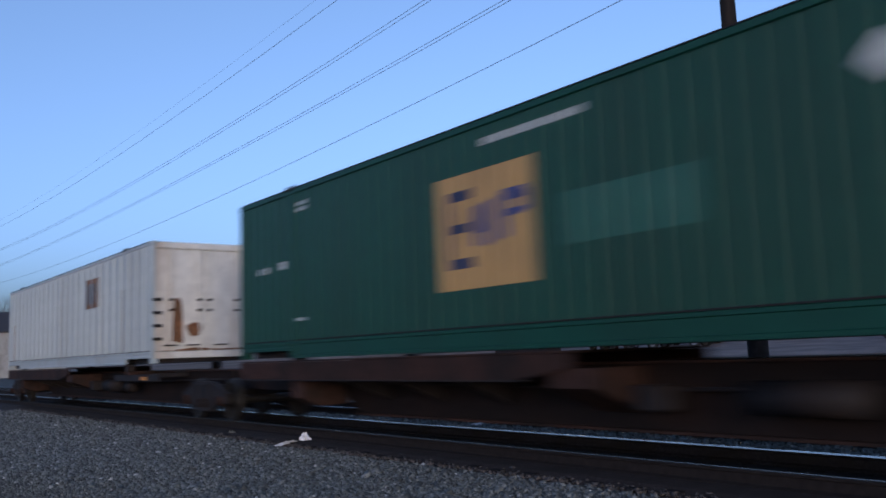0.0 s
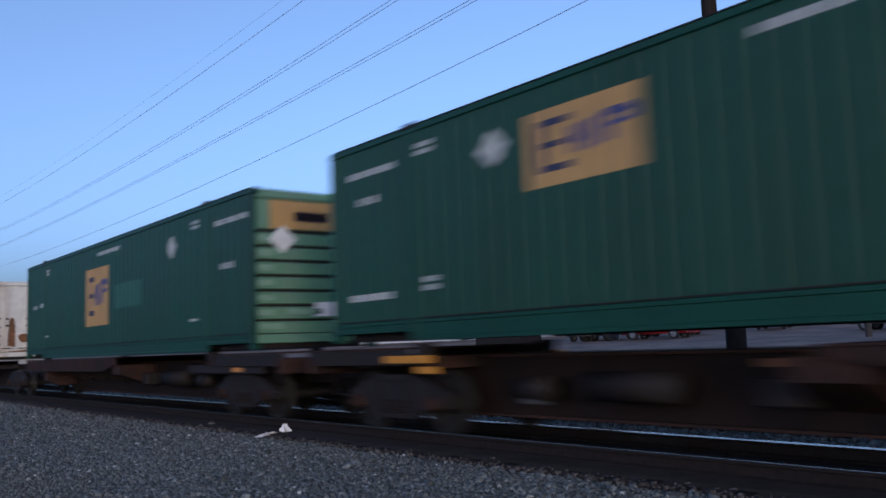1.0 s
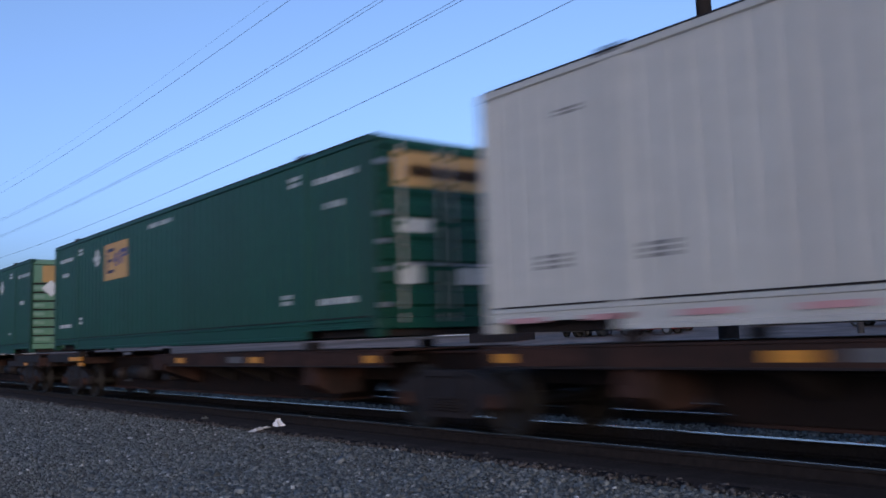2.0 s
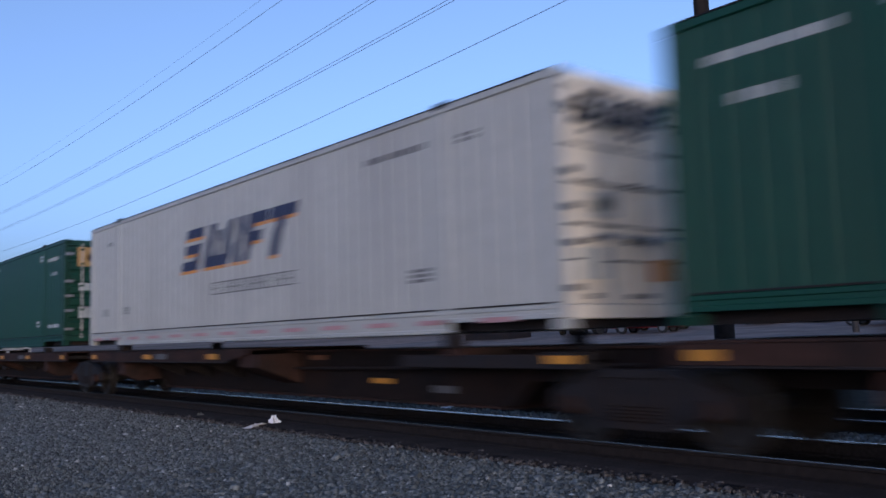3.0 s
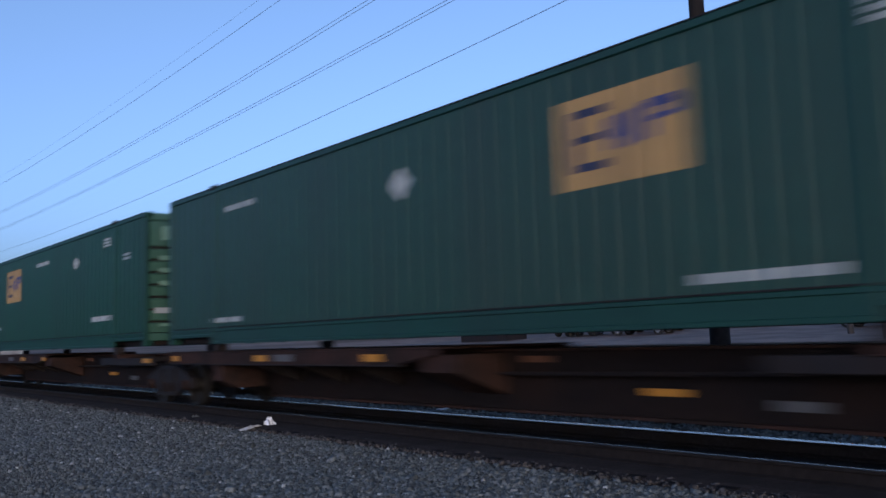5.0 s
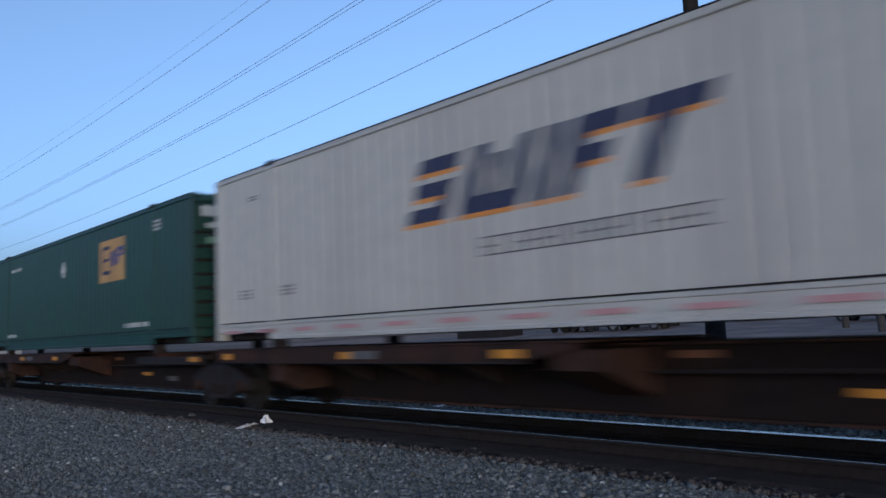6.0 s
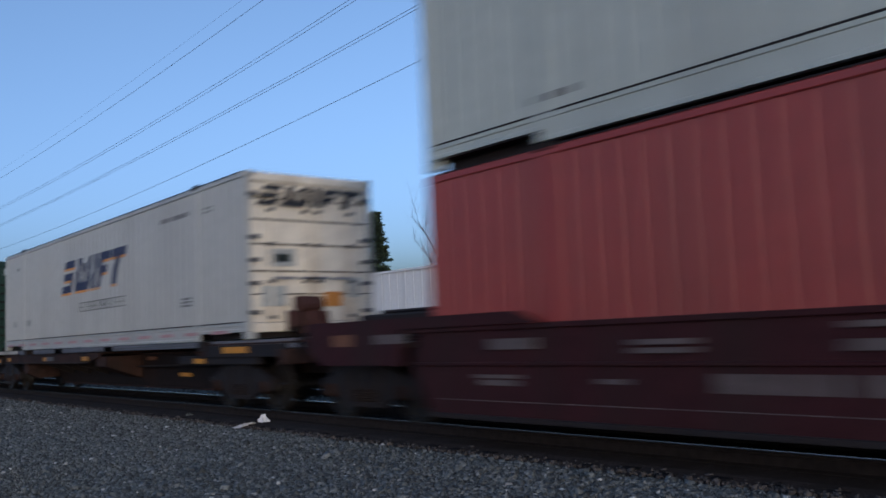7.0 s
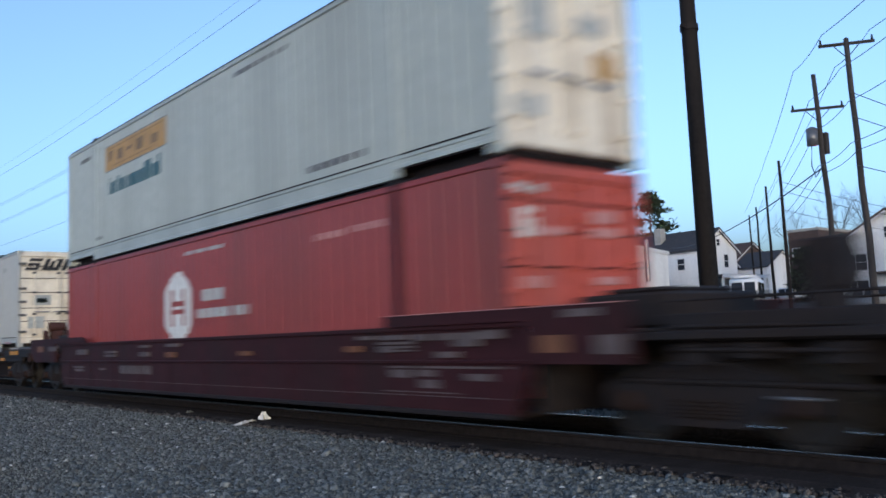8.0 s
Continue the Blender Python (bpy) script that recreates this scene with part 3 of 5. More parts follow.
def truck(car, y):
    t = shared(("bolster",), "truck", lambda: boxes((-0.95, 0.95, -0.2, 0.2, 0.42, 0.72), (-0.35, 0.35, -0.25, 0.25, 0.70, 0.80), bevel=0.03), M["dark"], car)
    t.location = (0, y, 0)
    for s in (-1, 1):
        x = s * 0.98
        shared(("side_frame", s), "side_frame", lambda: prism(frame_plate(), "x", x - 0.06, x + 0.06), M["dark"], t)
        shared(("frame_rib", s), "side_frame_rib", lambda: boxes((x + s * 0.06, x + s * 0.10, -0.5, 0.5, 0.72, 0.80), (x + s * 0.06, x + s * 0.10, -0.44, 0.44, 0.20, 0.27), (x + s * 0.06, x + s * 0.09, -0.36, -0.30, 0.27, 0.72), (x + s * 0.06, x + s * 0.09, 0.30, 0.36, 0.27, 0.72)) if s > 0 else boxes((x - 0.10, x - 0.06, -0.5, 0.5, 0.72, 0.80), (x - 0.10, x - 0.06, -0.44, 0.44, 0.20, 0.27), (x - 0.09, x - 0.06, -0.36, -0.30, 0.27, 0.72), (x - 0.09, x - 0.06, 0.30, 0.36, 0.27, 0.72)), M["dark"], t)

        for yy in (-0.2, 0.0, 0.2):
            spring = shared(("spring", s), "coil_spring", lambda: coil(x + s * 0.07, 0.275, 0.455), M["dark"], t)
            spring.location = (0, yy, 0)
        for yy in (-0.89, 0.89):
            cap = shared(("cap", s), "bearing_cap", lambda: tube(bmesh.new(), (x, 0, 0), (x + s * 0.16, 0, 0), 0.115, 0.085, 12), M["rust"], t)
            cap.location = (0, yy, 0.42)
    for yy in (-0.89, 0.89):
        def wheelset():
            bm = bmesh.new()
            tube(bm, (-0.85, 0, 0), (0.85, 0, 0), 0.085, None, 10)
            for s in (-1, 1):
                lathe_x(bm, [(s * 0.685, 0.447), (s * 0.712, 0.447), (s * 0.722, 0.425), (s * 0.82, 0.418), (s * 0.82, 0.36), (s * 0.76, 0.34), (s * 0.75, 0.16), (s * 0.82, 0.14), (s * 0.82, 0.06), (s * 0.69, 0.06), (s * 0.69, 0.14), (s * 0.72, 0.17), (s * 0.72, 0.34), (s * 0.685, 0.36)])
                for k in range(3):
                    a = k * math.tau / 3
                    tube(bm, (s * 0.765, 0.25 * math.cos(a), 0.25 * math.sin(a)), (s * 0.772, 0.25 * math.cos(a), 0.25 * math.sin(a)), 0.03, None, 8)
            return bm
        w = shared(("wheelset",), "wheelset", wheelset, M["wheel"], t)
        w.location = (0, yy, 0.42)
        WHEELS.append((w, yy))


def spine_car(label, length, trucks, deck, hitch, tail=0.0, nose=0.0, top=1.085, stickers=((0.1, 0.3), (3.6, 0.45), (6.9, 0.45)), flip=False):
    """A slim centre sill with a wide trailer deck at its front part, and supports for one container.
    Its origin lies at the container's front end; it reaches length to the rear."""
    c = thing("spine_car", label, "railway car", "articulated spine car")
    d, r = M["dark"], M["rust"]
    sill = prism([(nose, 0.62), (nose, 1.00), (-length, 1.00), (-length, 0.62), (-length + 2.0, 0.60), (-length + 2.4, 0.27), (-2.6, 0.27), (-2.1, 0.60)], "x", -0.33, 0.33)
    part("centre_sill", sill, M["sill"], c)
    part("sill_flange", boxes((-0.42, 0.42, -length, nose, 1.003, 1.03), (-0.42, 0.42, -length + 2.45, -2.65, 0.235, 0.268)), r, c)
    # wide deck
    dk = boxes((-1.26, 1.26, -deck, 0.10, top - 0.03, top), bevel=0.006)
    part("deck_plate", dk, r, c, "worn steel deck plate with a bright edge")
    for s in (-1, 1):
        a, b = sorted((s * 1.21, s * 1.26))
        part("side_sill", prism([(0.10, 0.86), (0.10, top - 0.033), (-deck, top - 0.033), (-deck, 0.99), (-deck + 0.9, 0.85), (-2.0, 0.85), (-1.2, 0.86)], "x", a, b), r, c)
        part("side_flange", boxes((min(s * 1.16, s * 1.29), max(s * 1.16, s * 1.29), -deck + 0.8, 0.1, 0.835, 0.855)), d, c)
        for k, (u, big) in enumerate(((1.95, 1), (3.6, 0), (5.0, 0), (6.5, 0), (8.0, 1))):
            if u < deck:
                if u > 7:
                    g = prism([(s * 0.35, 0.45), (s * 0.35, 0.98), (s * 1.20, 0.98), (s * 1.20, 0.76)], "y", -u - 0.85, -u - 0.15)
                elif big:
                    g = prism([(s * 0.35, 0.42), (s * 0.35, 0.98), (s * 1.205, 0.98), (s * 1.205, 0.55), (s * 0.9, 0.40)], "y", -u - 0.30, -u + 0.10)
                else:
                    g = prism([(s * 0.35, 0.50), (s * 0.35, 0.98), (s * 1.205, 0.98), (s * 1.205, 0.84)], "y", -u - 0.03, -u + 0.03)
                part("cross_bearer" if big else "bracket", g, r if big else d, c)
    for u in (2.05, 14.10):
        part("cross_beam", prism([(-1.15, 0.88), (1.15, 0.88), (1.2, 0.94), (1.2, 1.04), (-1.2, 1.04), (-1.2, 0.94)], "y", -u - 0.16, -u + 0.16), r, c)
        for s in (-1, 1):
            part("container_pedestal", boxes((min(s * 1.05, s * 1.24), max(s * 1.05, s * 1.24), -u - 0.12, -u + 0.12, top + 0.002 if u < deck else 1.042, 1.215), bevel=0.01), d, c)
    for u in (0.45, L - 0.45):
        part("end_support", boxes((-1.1, 1.1, -u - 0.18, -u + 0.18, 0.88, 0.98), (-0.5, 0.5, -u - 0.18, -u + 0.18, 0.98, 1.05), bevel=0.01), d, c)
    # rear arms and equipment hung on the sill
    e = 1 if stickers else -1
    part("brake_reservoir", tube(bmesh.new(), (e * 0.62, -10.4, 0.66), (e * 0.62, -11.6, 0.66), 0.17, None, 14), d, c, "grimy dark air reservoir", True)
    part("brake_cylinder", tube(bmesh.new(), (e * 0.60, -12.3, 0.62), (e * 0.60, -12.8, 0.62), 0.16, 0.13, 12), d, c, "", True)
    part("valve_box", boxes((e * 0.6 - 0.15, e * 0.6 + 0.15, -9.4, -9.0, 0.5, 0.78), bevel=0.02), d, c)
    part("brake_pipe", wire_mesh(bmesh.new(), [(-0.45, -0.3, 0.8), (-0.45, -9, 0.72), (-0.5, -12, 0.75), (-0.45, -length + 0.2, 0.82)], 0.025, 6), d, c)
    part("outrigger", boxes((-1.18, -0.33, -13.3, -13.1, 0.78, 0.95), (-1.2, -1.12, -16.3, -13.0, 0.80, 0.96), bevel=0.01), d, c)
    for s in (-1, 1):
        side = lambda x, w, y0, y1, z0, z1: boxes((min(s * x, s * (x + w)), max(s * x, s * (x + w)), y0, y1, z0, z1))
        for u, w in stickers:
            part("reflector", side(1.255, 0.013, -u - w, -u, 0.90, 1.0), M["reflector"], c, "yellow reflective sticker")
        if not stickers:
            part("reflector", side(1.185, 0.025, -15.5, -15.1, 0.83, 0.91), M["orange"], c, "small orange sticker")
            continue
        part("reflector", side(1.185, 0.063, -14.9, -13.85, 0.96, 1.06) if flip else side(1.185, 0.063, -16.0, -15.05, 1.0, 1.11) if tail else side(1.185, 0.025, -16.2, -15.75, 0.86, 0.95), M["reflector"], c, "yellow reflective sticker")
        if tail:
            part("reflector", side(1.185, 0.027, -14.2, -13.75, 0.82, 0.91), M["reflector"], c, "yellow reflective sticker")
        part("reflector", side(0.332, 0.012, -9.65, -9.15, 0.86, 0.94), M["reflector_dull"], c, "dirty yellow reflective sticker")
        part("reflector", side(0.332, 0.012, -11.6, -11.05, 0.50, 0.58), M["reflector"], c, "yellow reflective sticker")
        part("data_panel", side(0.332, 0.012, -13.1, -12.6, 0.40, 0.50), M["greymark"], c)
        part("data_panel", side(1.255, 0.013, -4.9, -4.3, 0.90, 1.01), M["greymark"], c)
    if hitch:
        h = part("trailer_hitch", prism([(-L - 0.04, 1.30), (-L - 0.30, 1.30), (-L - 0.30, 1.62), (-L - 0.25, 1.84), (-L - 0.09, 1.86), (-L - 0.04, 1.66)], "x", -0.40, -0.06), M["hitch"], c, "rust-red trailer hitch standing upright")
        part("hitch_plate", boxes((-0.44, -0.02, -L - 0.34, -L - 0.03, 1.862, 1.92), bevel=0.01), M["hitch"], h)
        for x in (-0.42, -0.10):
            part("hitch_leg", prism([(-L - 0.06, 1.03), (-L - 0.16, 1.03), (-L - 0.24, 1.45), (-L - 0.14, 1.45)], "x", x, x + 0.06), M["dark"], h)
        part("hitch_strut", tube(bmesh.new(), (-0.23, -L - 0.85, 1.05), (-0.23, -L - 0.30, 1.5), 0.05), M["hitch"], h)
        part("hitch_head", tube(bmesh.new(), (-0.46, -L - 0.22, 1.80), (0.0, -L - 0.22, 1.80), 0.15, 0.13, 14), M["hitch"], h)
        for x in (-0.60, 0.02):
            part("side_lug", prism([(-L - 0.08, 1.35), (-L - 0.34, 1.42), (-L - 0.30, 1.66), (-L - 0.10, 1.70)], "x", x, x + 0.09), M["hitch"], h)
        part("hitch_pin", tube(bmesh.new(), (-0.52, -L - 0.17, 1.36), (0.06, -L - 0.17, 1.36), 0.035, None, 8), M["dark"], h)
    for y in trucks:
        truck(c, -y)
    if tail:
        part("rear_deck", boxes((-1.24, 1.24, -length, -14.35, 1.14, 1.17), bevel=0.006), r, c)
        for s in (-1, 1):
            part("rear_side_sill", boxes((min(s * 1.18, s * 1.24), max(s * 1.18, s * 1.24), -length, -14.35, 0.93, 1.137), bevel=0.006), d, c)
        part("end_beam", boxes((-1.25, 1.25, -length - 0.02, -length + 0.22, 0.80, 1.06), bevel=0.02), r, c)
        part("coupler", boxes((-0.12, 0.12, -length - tail, -length, 0.72, 0.95), (-0.2, 0.2, -length - tail, -length - tail + 0.3, 0.68, 0.99), bevel=0.03), d, c)
        part("brake_hose", wire_mesh(bmesh.new(), [(-0.3, -length, 0.7), (-0.32, -length - 0.3, 0.42), (-0.3, -length - 0.7, 0.4), (-0.25, -length - tail, 0.62)], 0.03, 6), d, c)
        part("grab_iron", wire_mesh(bmesh.new(), [(-1.2, -length - 0.05, 0.5), (-1.2, -length - 0.05, 0.8), (-1.2, -length + 0.35, 0.8), (-1.2, -length + 0.35, 0.5), (-1.2, -length - 0.05, 0.5)], 0.012, 6), M["dark"], c)
    if flip:
        for ob in c.children:
            ob.matrix_basis = Matrix.Translation((0, -L, 0)) @ Matrix.Rotation(math.pi, 4, "Z") @ ob.matrix_basis
    return c


def well_car(label, body, rear_y, tail=-18.3):
    """A deep well between two raised end platforms over the trucks."""
    c = thing("well_car", label, "railway car", "well cars")
    p = M[body]
    for s in (-1, 1):
        a, b = sorted((s * 1.34, s * 1.42))
        part("side_sheet", prism([(0.25, 0.75), (0.15, 1.2), (-16.4, 1.2), (-16.6, 0.75), (-16.35, 0.22), (-0.1, 0.22)], "x", a, b), p, c)
        a2, b2 = sorted((s * 1.30, s * 1.46))
        part("top_chord", boxes((a2, b2, -16.55, 0.3, 1.2, 1.26), (a2, b2, -16.5, 0.2, 0.80, 0.84), bevel=0.008), p, c)
        part("bottom_chord", boxes((a2, b2, -16.3, -0.1, 0.18, 0.24), bevel=0.008), M["dark"], c)
        for u in [0.6 + k * 1.55 for k in range(11)]:
            part("side_post", boxes((min(s * 1.42, s * 1.43), max(s * 1.42, s * 1.43), -u - 0.05, -u + 0.05, 0.245, 0.8)), p, c)
        for y0, y1 in ((-2.0, 2.7), (-18.05, -14.05)):
            part("end_side_plate", prism([(y0, 1.262), (y0 + (0.35 if y0 > -5 else 0), 1.40), (y1, 1.40), (y1, 1.05), (y1 - 0.4, 0.80) if y0 > -5 else (y1, 0.80), (y0 + (2.4 if y0 > -5 else 0), 0.80), (y0 + (2.4 if y0 > -5 else 0), 1.262)] if y0 > -5 else [(y0, 0.80), (y0 + 0.06, 1.40), (y1, 1.40), (y1, 1.262), (-16.58, 1.262), (-16.62, 0.80)], "x", min(s * 1.44, s * 1.50), max(s * 1.44, s * 1.50)), p, c)
    part("well_floor", boxes((-1.3, 1.3, -16.3, -0.1, 0.20, 0.26)), M["dark"], c)
    for y0, y1 in ((0.3, 2.7), (tail, -16.6)):
        part("end_platform", boxes((-1.40, 1.40, y0, y1, 1.02, 1.10), (-0.4, 0.4, y0, y1, 0.65, 1.02), bevel=0.01), M["dark"], c)
        part("well_bulkhead", boxes((-1.33, 1.33, y0 if y0 > -5 else y1 - 0.08, y0 + 0.08 if y0 > -5 else y1, 0.26, 1.02)), M["dark"], c)
    for y0, y1 in ((0.45, 2.2), (-18.1, -16.85)):
        part("end_box", boxes((-0.9, 0.9, y0, y1, 1.137, 1.50), (-0.7, 0.7, y0 + 0.2, y1 - 0.2, 1.502, 1.56), bevel=0.03), M["dark"], c, "low black equipment box")
    for y in (0.9, 1.9, -17.2, -18.0):
        part("walkway_grating", boxes((-1.38, 1.38, y - 0.22, y + 0.22, 1.105, 1.135), bevel=0.005), M["dark"], c)
    for s in (-1, 1):
        part("worn_edge", boxes((min(s * 1.442, s * 1.503), max(s * 1.442, s * 1.503), -17.95, -14.06, 1.401, 1.409)), M["pinkmark"], c, "edge worn to bare pale metal")
        part("weld_line", boxes((min(s * 1.418, s * 1.424), max(s * 1.418, s * 1.424), -16.3, -0.2, 0.40, 0.408)), M["stencil"], c)
    for u, z, w, h, m in ((1.2, 0.98, 0.7, 0.12, "mark"), (3.2, 1.0, 0.7, 0.05, "mark"), (3.2, 0.92, 0.7, 0.05, "mark"), (5.3, 1.10, 0.5, 0.05, "mark"), (5.3, 0.92, 0.5, 0.09, "mark"), (6.7, 1.10, 0.6, 0.06, "mark"), (6.7, 0.90, 0.4, 0.10, "reflector"),
                       (9.8, 0.92, 0.4, 0.07, "reflector"), (13.05, 0.95, 0.33, 0.08, "reflector"),
                       (13.35, 1.11, 0.35, 0.05, "mark"), (13.85, 1.10, 0.62, 0.06, "mark"), (13.85, 1.04, 0.26, 0.035, "mark"), (14.15, 1.04, 0.42, 0.035, "mark"), (14.15, 0.99, 0.42, 0.03, "mark"), (14.15, 0.95, 0.42, 0.02, "mark"), (13.85, 0.94, 0.28, 0.08, "mark"),
                       (14.6, 1.08, 0.28, 0.08, "mark"), (15.02, 1.08, 0.28, 0.08, "mark"), (15.38, 1.00, 0.42, 0.16, "mark"), (15.82, 1.08, 0.36, 0.10, "mark"), (15.05, 0.87, 0.38, 0.07, "mark"),
                       (14.0, 0.74, 2.3, 0.025, "mark"), (14.05, 0.62, 0.42, 0.10, "mark"), (14.62, 0.64, 0.35, 0.08, "mark"), (14.68, 0.50, 0.35, 0.10, "mark"), (15.55, 0.60, 0.45, 0.08, "mark"), (13.9, 0.44, 1.5, 0.012, "mark"),
                       (0.9, 0.66, 0.75, 0.04, "mark"), (1.0, 0.58, 0.6, 0.06, "mark"), (2.75, 0.62, 0.35, 0.05, "mark"), (4.1, 0.56, 0.3, 0.17, "mark"), (4.48, 0.56, 0.3, 0.17, "mark"), (4.86, 0.56, 0.3, 0.17, "mark"), (5.24, 0.56, 0.2, 0.17, "mark"), (5.52, 0.56, 0.3, 0.17, "mark")):
        part("stencil_marking" if m == "mark" else "reflector", boxes((-1.462 if z > 0.85 else -1.43, -1.41, -u - w, -u, z, z + h)), M["stencil"] if m == "mark" else M["reflector_dull"], c)
    for y, z, w, h, m in ((-16.82, 0.82, 0.40, 0.18, "reflector_dull"), (-17.62, 0.80, 0.34, 0.19, "stencil"), (-17.2, 1.18, 0.45, 0.08, "stencil"), (1.0, 0.98, 0.7, 0.12, "stencil"), (2.0, 0.96, 0.5, 0.16, "reflector_dull")):
        part("data_panel", boxes((-1.506, -1.49, y - w, y, z + 0.1, z + h + 0.1)), M[m], c)
    if tail < -18.4:
        for s in (-1, 1):
            sill = lambda y0, y1, z0, z1, x=1.26: boxes((min(s * x, s * (x + 0.05)), max(s * x, s * (x + 0.05)), y0, y1, z0, z1), bevel=0.012)
            part("end_side_sill", sill(tail, -18.31, 1.00, 1.26), M["dark"], c)
            for y0, y1, z0, z1 in ((-18.75, -18.4, 0.78, 0.99), (-19.35, -18.95, 0.84, 0.99), (-20.1, -19.8, 0.80, 0.99)):
                part("hanger_plate", sill(y0, y1, z0, z1), M["dark"], c)
            part("step_bar", sill(-19.75, -19.4, 0.50, 0.53, 1.30), M["galv"], c)
            part("hand_rail", wire_mesh(bmesh.new(), [(s * 1.3, -18.4, 1.26), (s * 1.3, -18.4, 1.38), (s * 1.3, tail + 0.1, 1.38), (s * 1.3, tail + 0.1, 1.26)], 0.016, 6), M["dark"], c)
        for x, z, r in ((-1.33, 0.93, 0.022), (-1.33, 1.14, 0.018), (-1.05, 0.62, 0.03)):
            part("air_pipe", tube(bmesh.new(), (x, -17.6 if z < 0.7 else -18.4, z), (x, tail + 0.4, z - 0.02), r, None, 8), M["dark"], c)
        part("brake_stand", boxes((-0.2, 0.2, -19.45, -19.05, 1.10, 1.93), (-0.27, 0.27, -19.5, -19.45, 1.45, 1.95), bevel=0.02), M["dark"], c, "black upright brake stand")
        part("brake_wheel", tube(bmesh.new(), (0, -19.56, 1.65), (0, -19.52, 1.65), 0.24, None, 18), M["dark"], c)
        part("rear_coupler", boxes((-0.12, 0.12, tail - 1.0, tail, 0.72, 0.95), (-0.2, 0.2, tail - 1.0, tail - 0.6, 0.68, 0.99), bevel=0.03), M["dark"], c)
    part("brake_platform", boxes((-1.2, 1.2, 2.7, 2.95, 1.0, 1.05), bevel=0.01), M["dark"], c)
    part("coupler", boxes((-0.12, 0.12, 2.95, 4.0, 0.72, 0.95), (-0.2, 0.2, 3.6, 4.0, 0.68, 0.99), bevel=0.03), M["dark"], c)
    truck(c, 1.9)
    if rear_y is not None:
        truck(c, rear_y)
    return c


M["stencil"] = mat("dull_stencil", (0.095, 0.075, 0.075), 0.7, 0, 0.3, 9)
M["reflector_dull"] = mat("dirty_yellow_tape", (0.15, 0.06, 0.026), 0.6, 0, 0.25, 9)

# ---- the train ----
FRONT = dict(A=36.61, B=15.45, C=-3.40, E=-21.84, F=-39.40, G=-56.86, J=-74.06, K=-95.15)
MOVING = []


def carried_on(ob, y, z=0.0, x=TRACK):
    MOVING.append((ob, x, y, z))
    return ob


SPINE = "grimy brown spine car carrying one container"
carried_on(spine_car(SPINE, 18.6, (0.5, 18.66), 8.55, False, nose=1.2, top=1.18, stickers=()), FRONT["A"])
carried_on(spine_car(SPINE, 17.1, (15.2,), 8.55, False, 0.45, 2.4, 1.18, ()), FRONT["B"])
carried_on(spine_car(SPINE, L + 0.9, (14.95, -1.18), 8.55, False, 0.45, 1.1, flip=True), FRONT["C"])
carried_on(spine_car(SPINE, 16.7, (16.82,), 8.55, False, nose=1.1), FRONT["E"])
carried_on(spine_car(SPINE, 16.7, (16.80,), 8.55, False, nose=0.7, stickers=((0.1, 0.3), (2.3, 0.4), (5.75, 0.5), (8.05, 0.4))), FRONT["F"])
carried_on(spine_car(SPINE, 16.7, (16.74,), 8.55, False, nose=0.7), FRONT["G"])
carried_on(spine_car("grimy spine car with a raised red trailer hitch", 17.3, (15.3,), 8.55, True, 0.75, 0.6, stickers=((0.2, 0.3), (4.0, 0.3), (7.3, 0.45))), FRONT["J"])
carried_on(well_car("maroon well car carrying two stacked containers", "maroon", -18.5, -20.5), FRONT["K"])
carried_on(well_car("empty grimy dark well car", "dark", None), FRONT["K"] - 25.3)

Z_SPINE = 1.217
old_marks = [("stencil_marking", bars(1.1, 2.2, 2.2, 2.35, 6) + bars(6.2, 1.0, 6.6, 1.25, 1, 3) + bars(9.2, 2.3, 10.1, 2.5, 1), "mark", 0.004),
             ("faded_sign", [rect(10.6, 1.60, 11.9, 2.42)], "rustpatch", 0.037), ("faded_sign", [rect(10.75, 1.72, 11.5, 2.28)], "greymark", 0.041), ("rust_streak", [rect(13.9, 0.3, 14.0, 1.9), rect(0.5, 0.3, 0.9, 1.6)], "rustpatch", 0.004)]
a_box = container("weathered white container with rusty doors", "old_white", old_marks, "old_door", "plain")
for k in range(25):
    rib = shared(("side_rib",), "side_rib", lambda: prism([(-WD / 2 + 0.02, -0.12), (-WD / 2 - 0.016, -0.10), (-WD / 2 - 0.016, 0.10), (-WD / 2 + 0.02, 0.12)], "z", 0.29, HT - 0.11), M["old_white"], a_box)
    rib.location = (0, -0.72 - k * 0.615, 0)
for name, poly in (("rust_streak", [(-0.80, 0.52), (-0.54, 0.46), (-0.55, 1.20), (-0.58, 1.46), (-0.64, 1.56), (-0.74, 1.50), (-0.77, 1.05)]),
                   ("rust_streak", [(0.98, 0.30), (1.18, 0.30), (1.19, 1.30), (1.13, 1.72), (1.05, 1.55), (1.02, 0.9)]),
                   ("rust_patch", [(-0.25 + 0.19 * math.cos(a) * (1 + 0.15 * math.sin(3 * a)), 0.79 + 0.17 * math.sin(a)) for a in [k * math.tau / 12 for k in range(12)]]),
                   ("rust_patch", [(-1.15, 0.285), (1.15, 0.285), (0.9, 0.33), (0.35, 0.31), (-0.2, 0.36), (-0.7, 0.31)])):
    part(name, prism(poly, "y", -L + 0.022, -L + 0.051), M["rustpatch"], a_box, "brown rust on the door")
for x in (-1.0, -0.45, 0.25):
    part("door_lever", boxes((x, x + 0.32, -L - 0.02, -L + 0.03, 0.40, 0.43)), M["dark"], a_box)
carried_on(a_box, FRONT["A"], Z_SPINE)

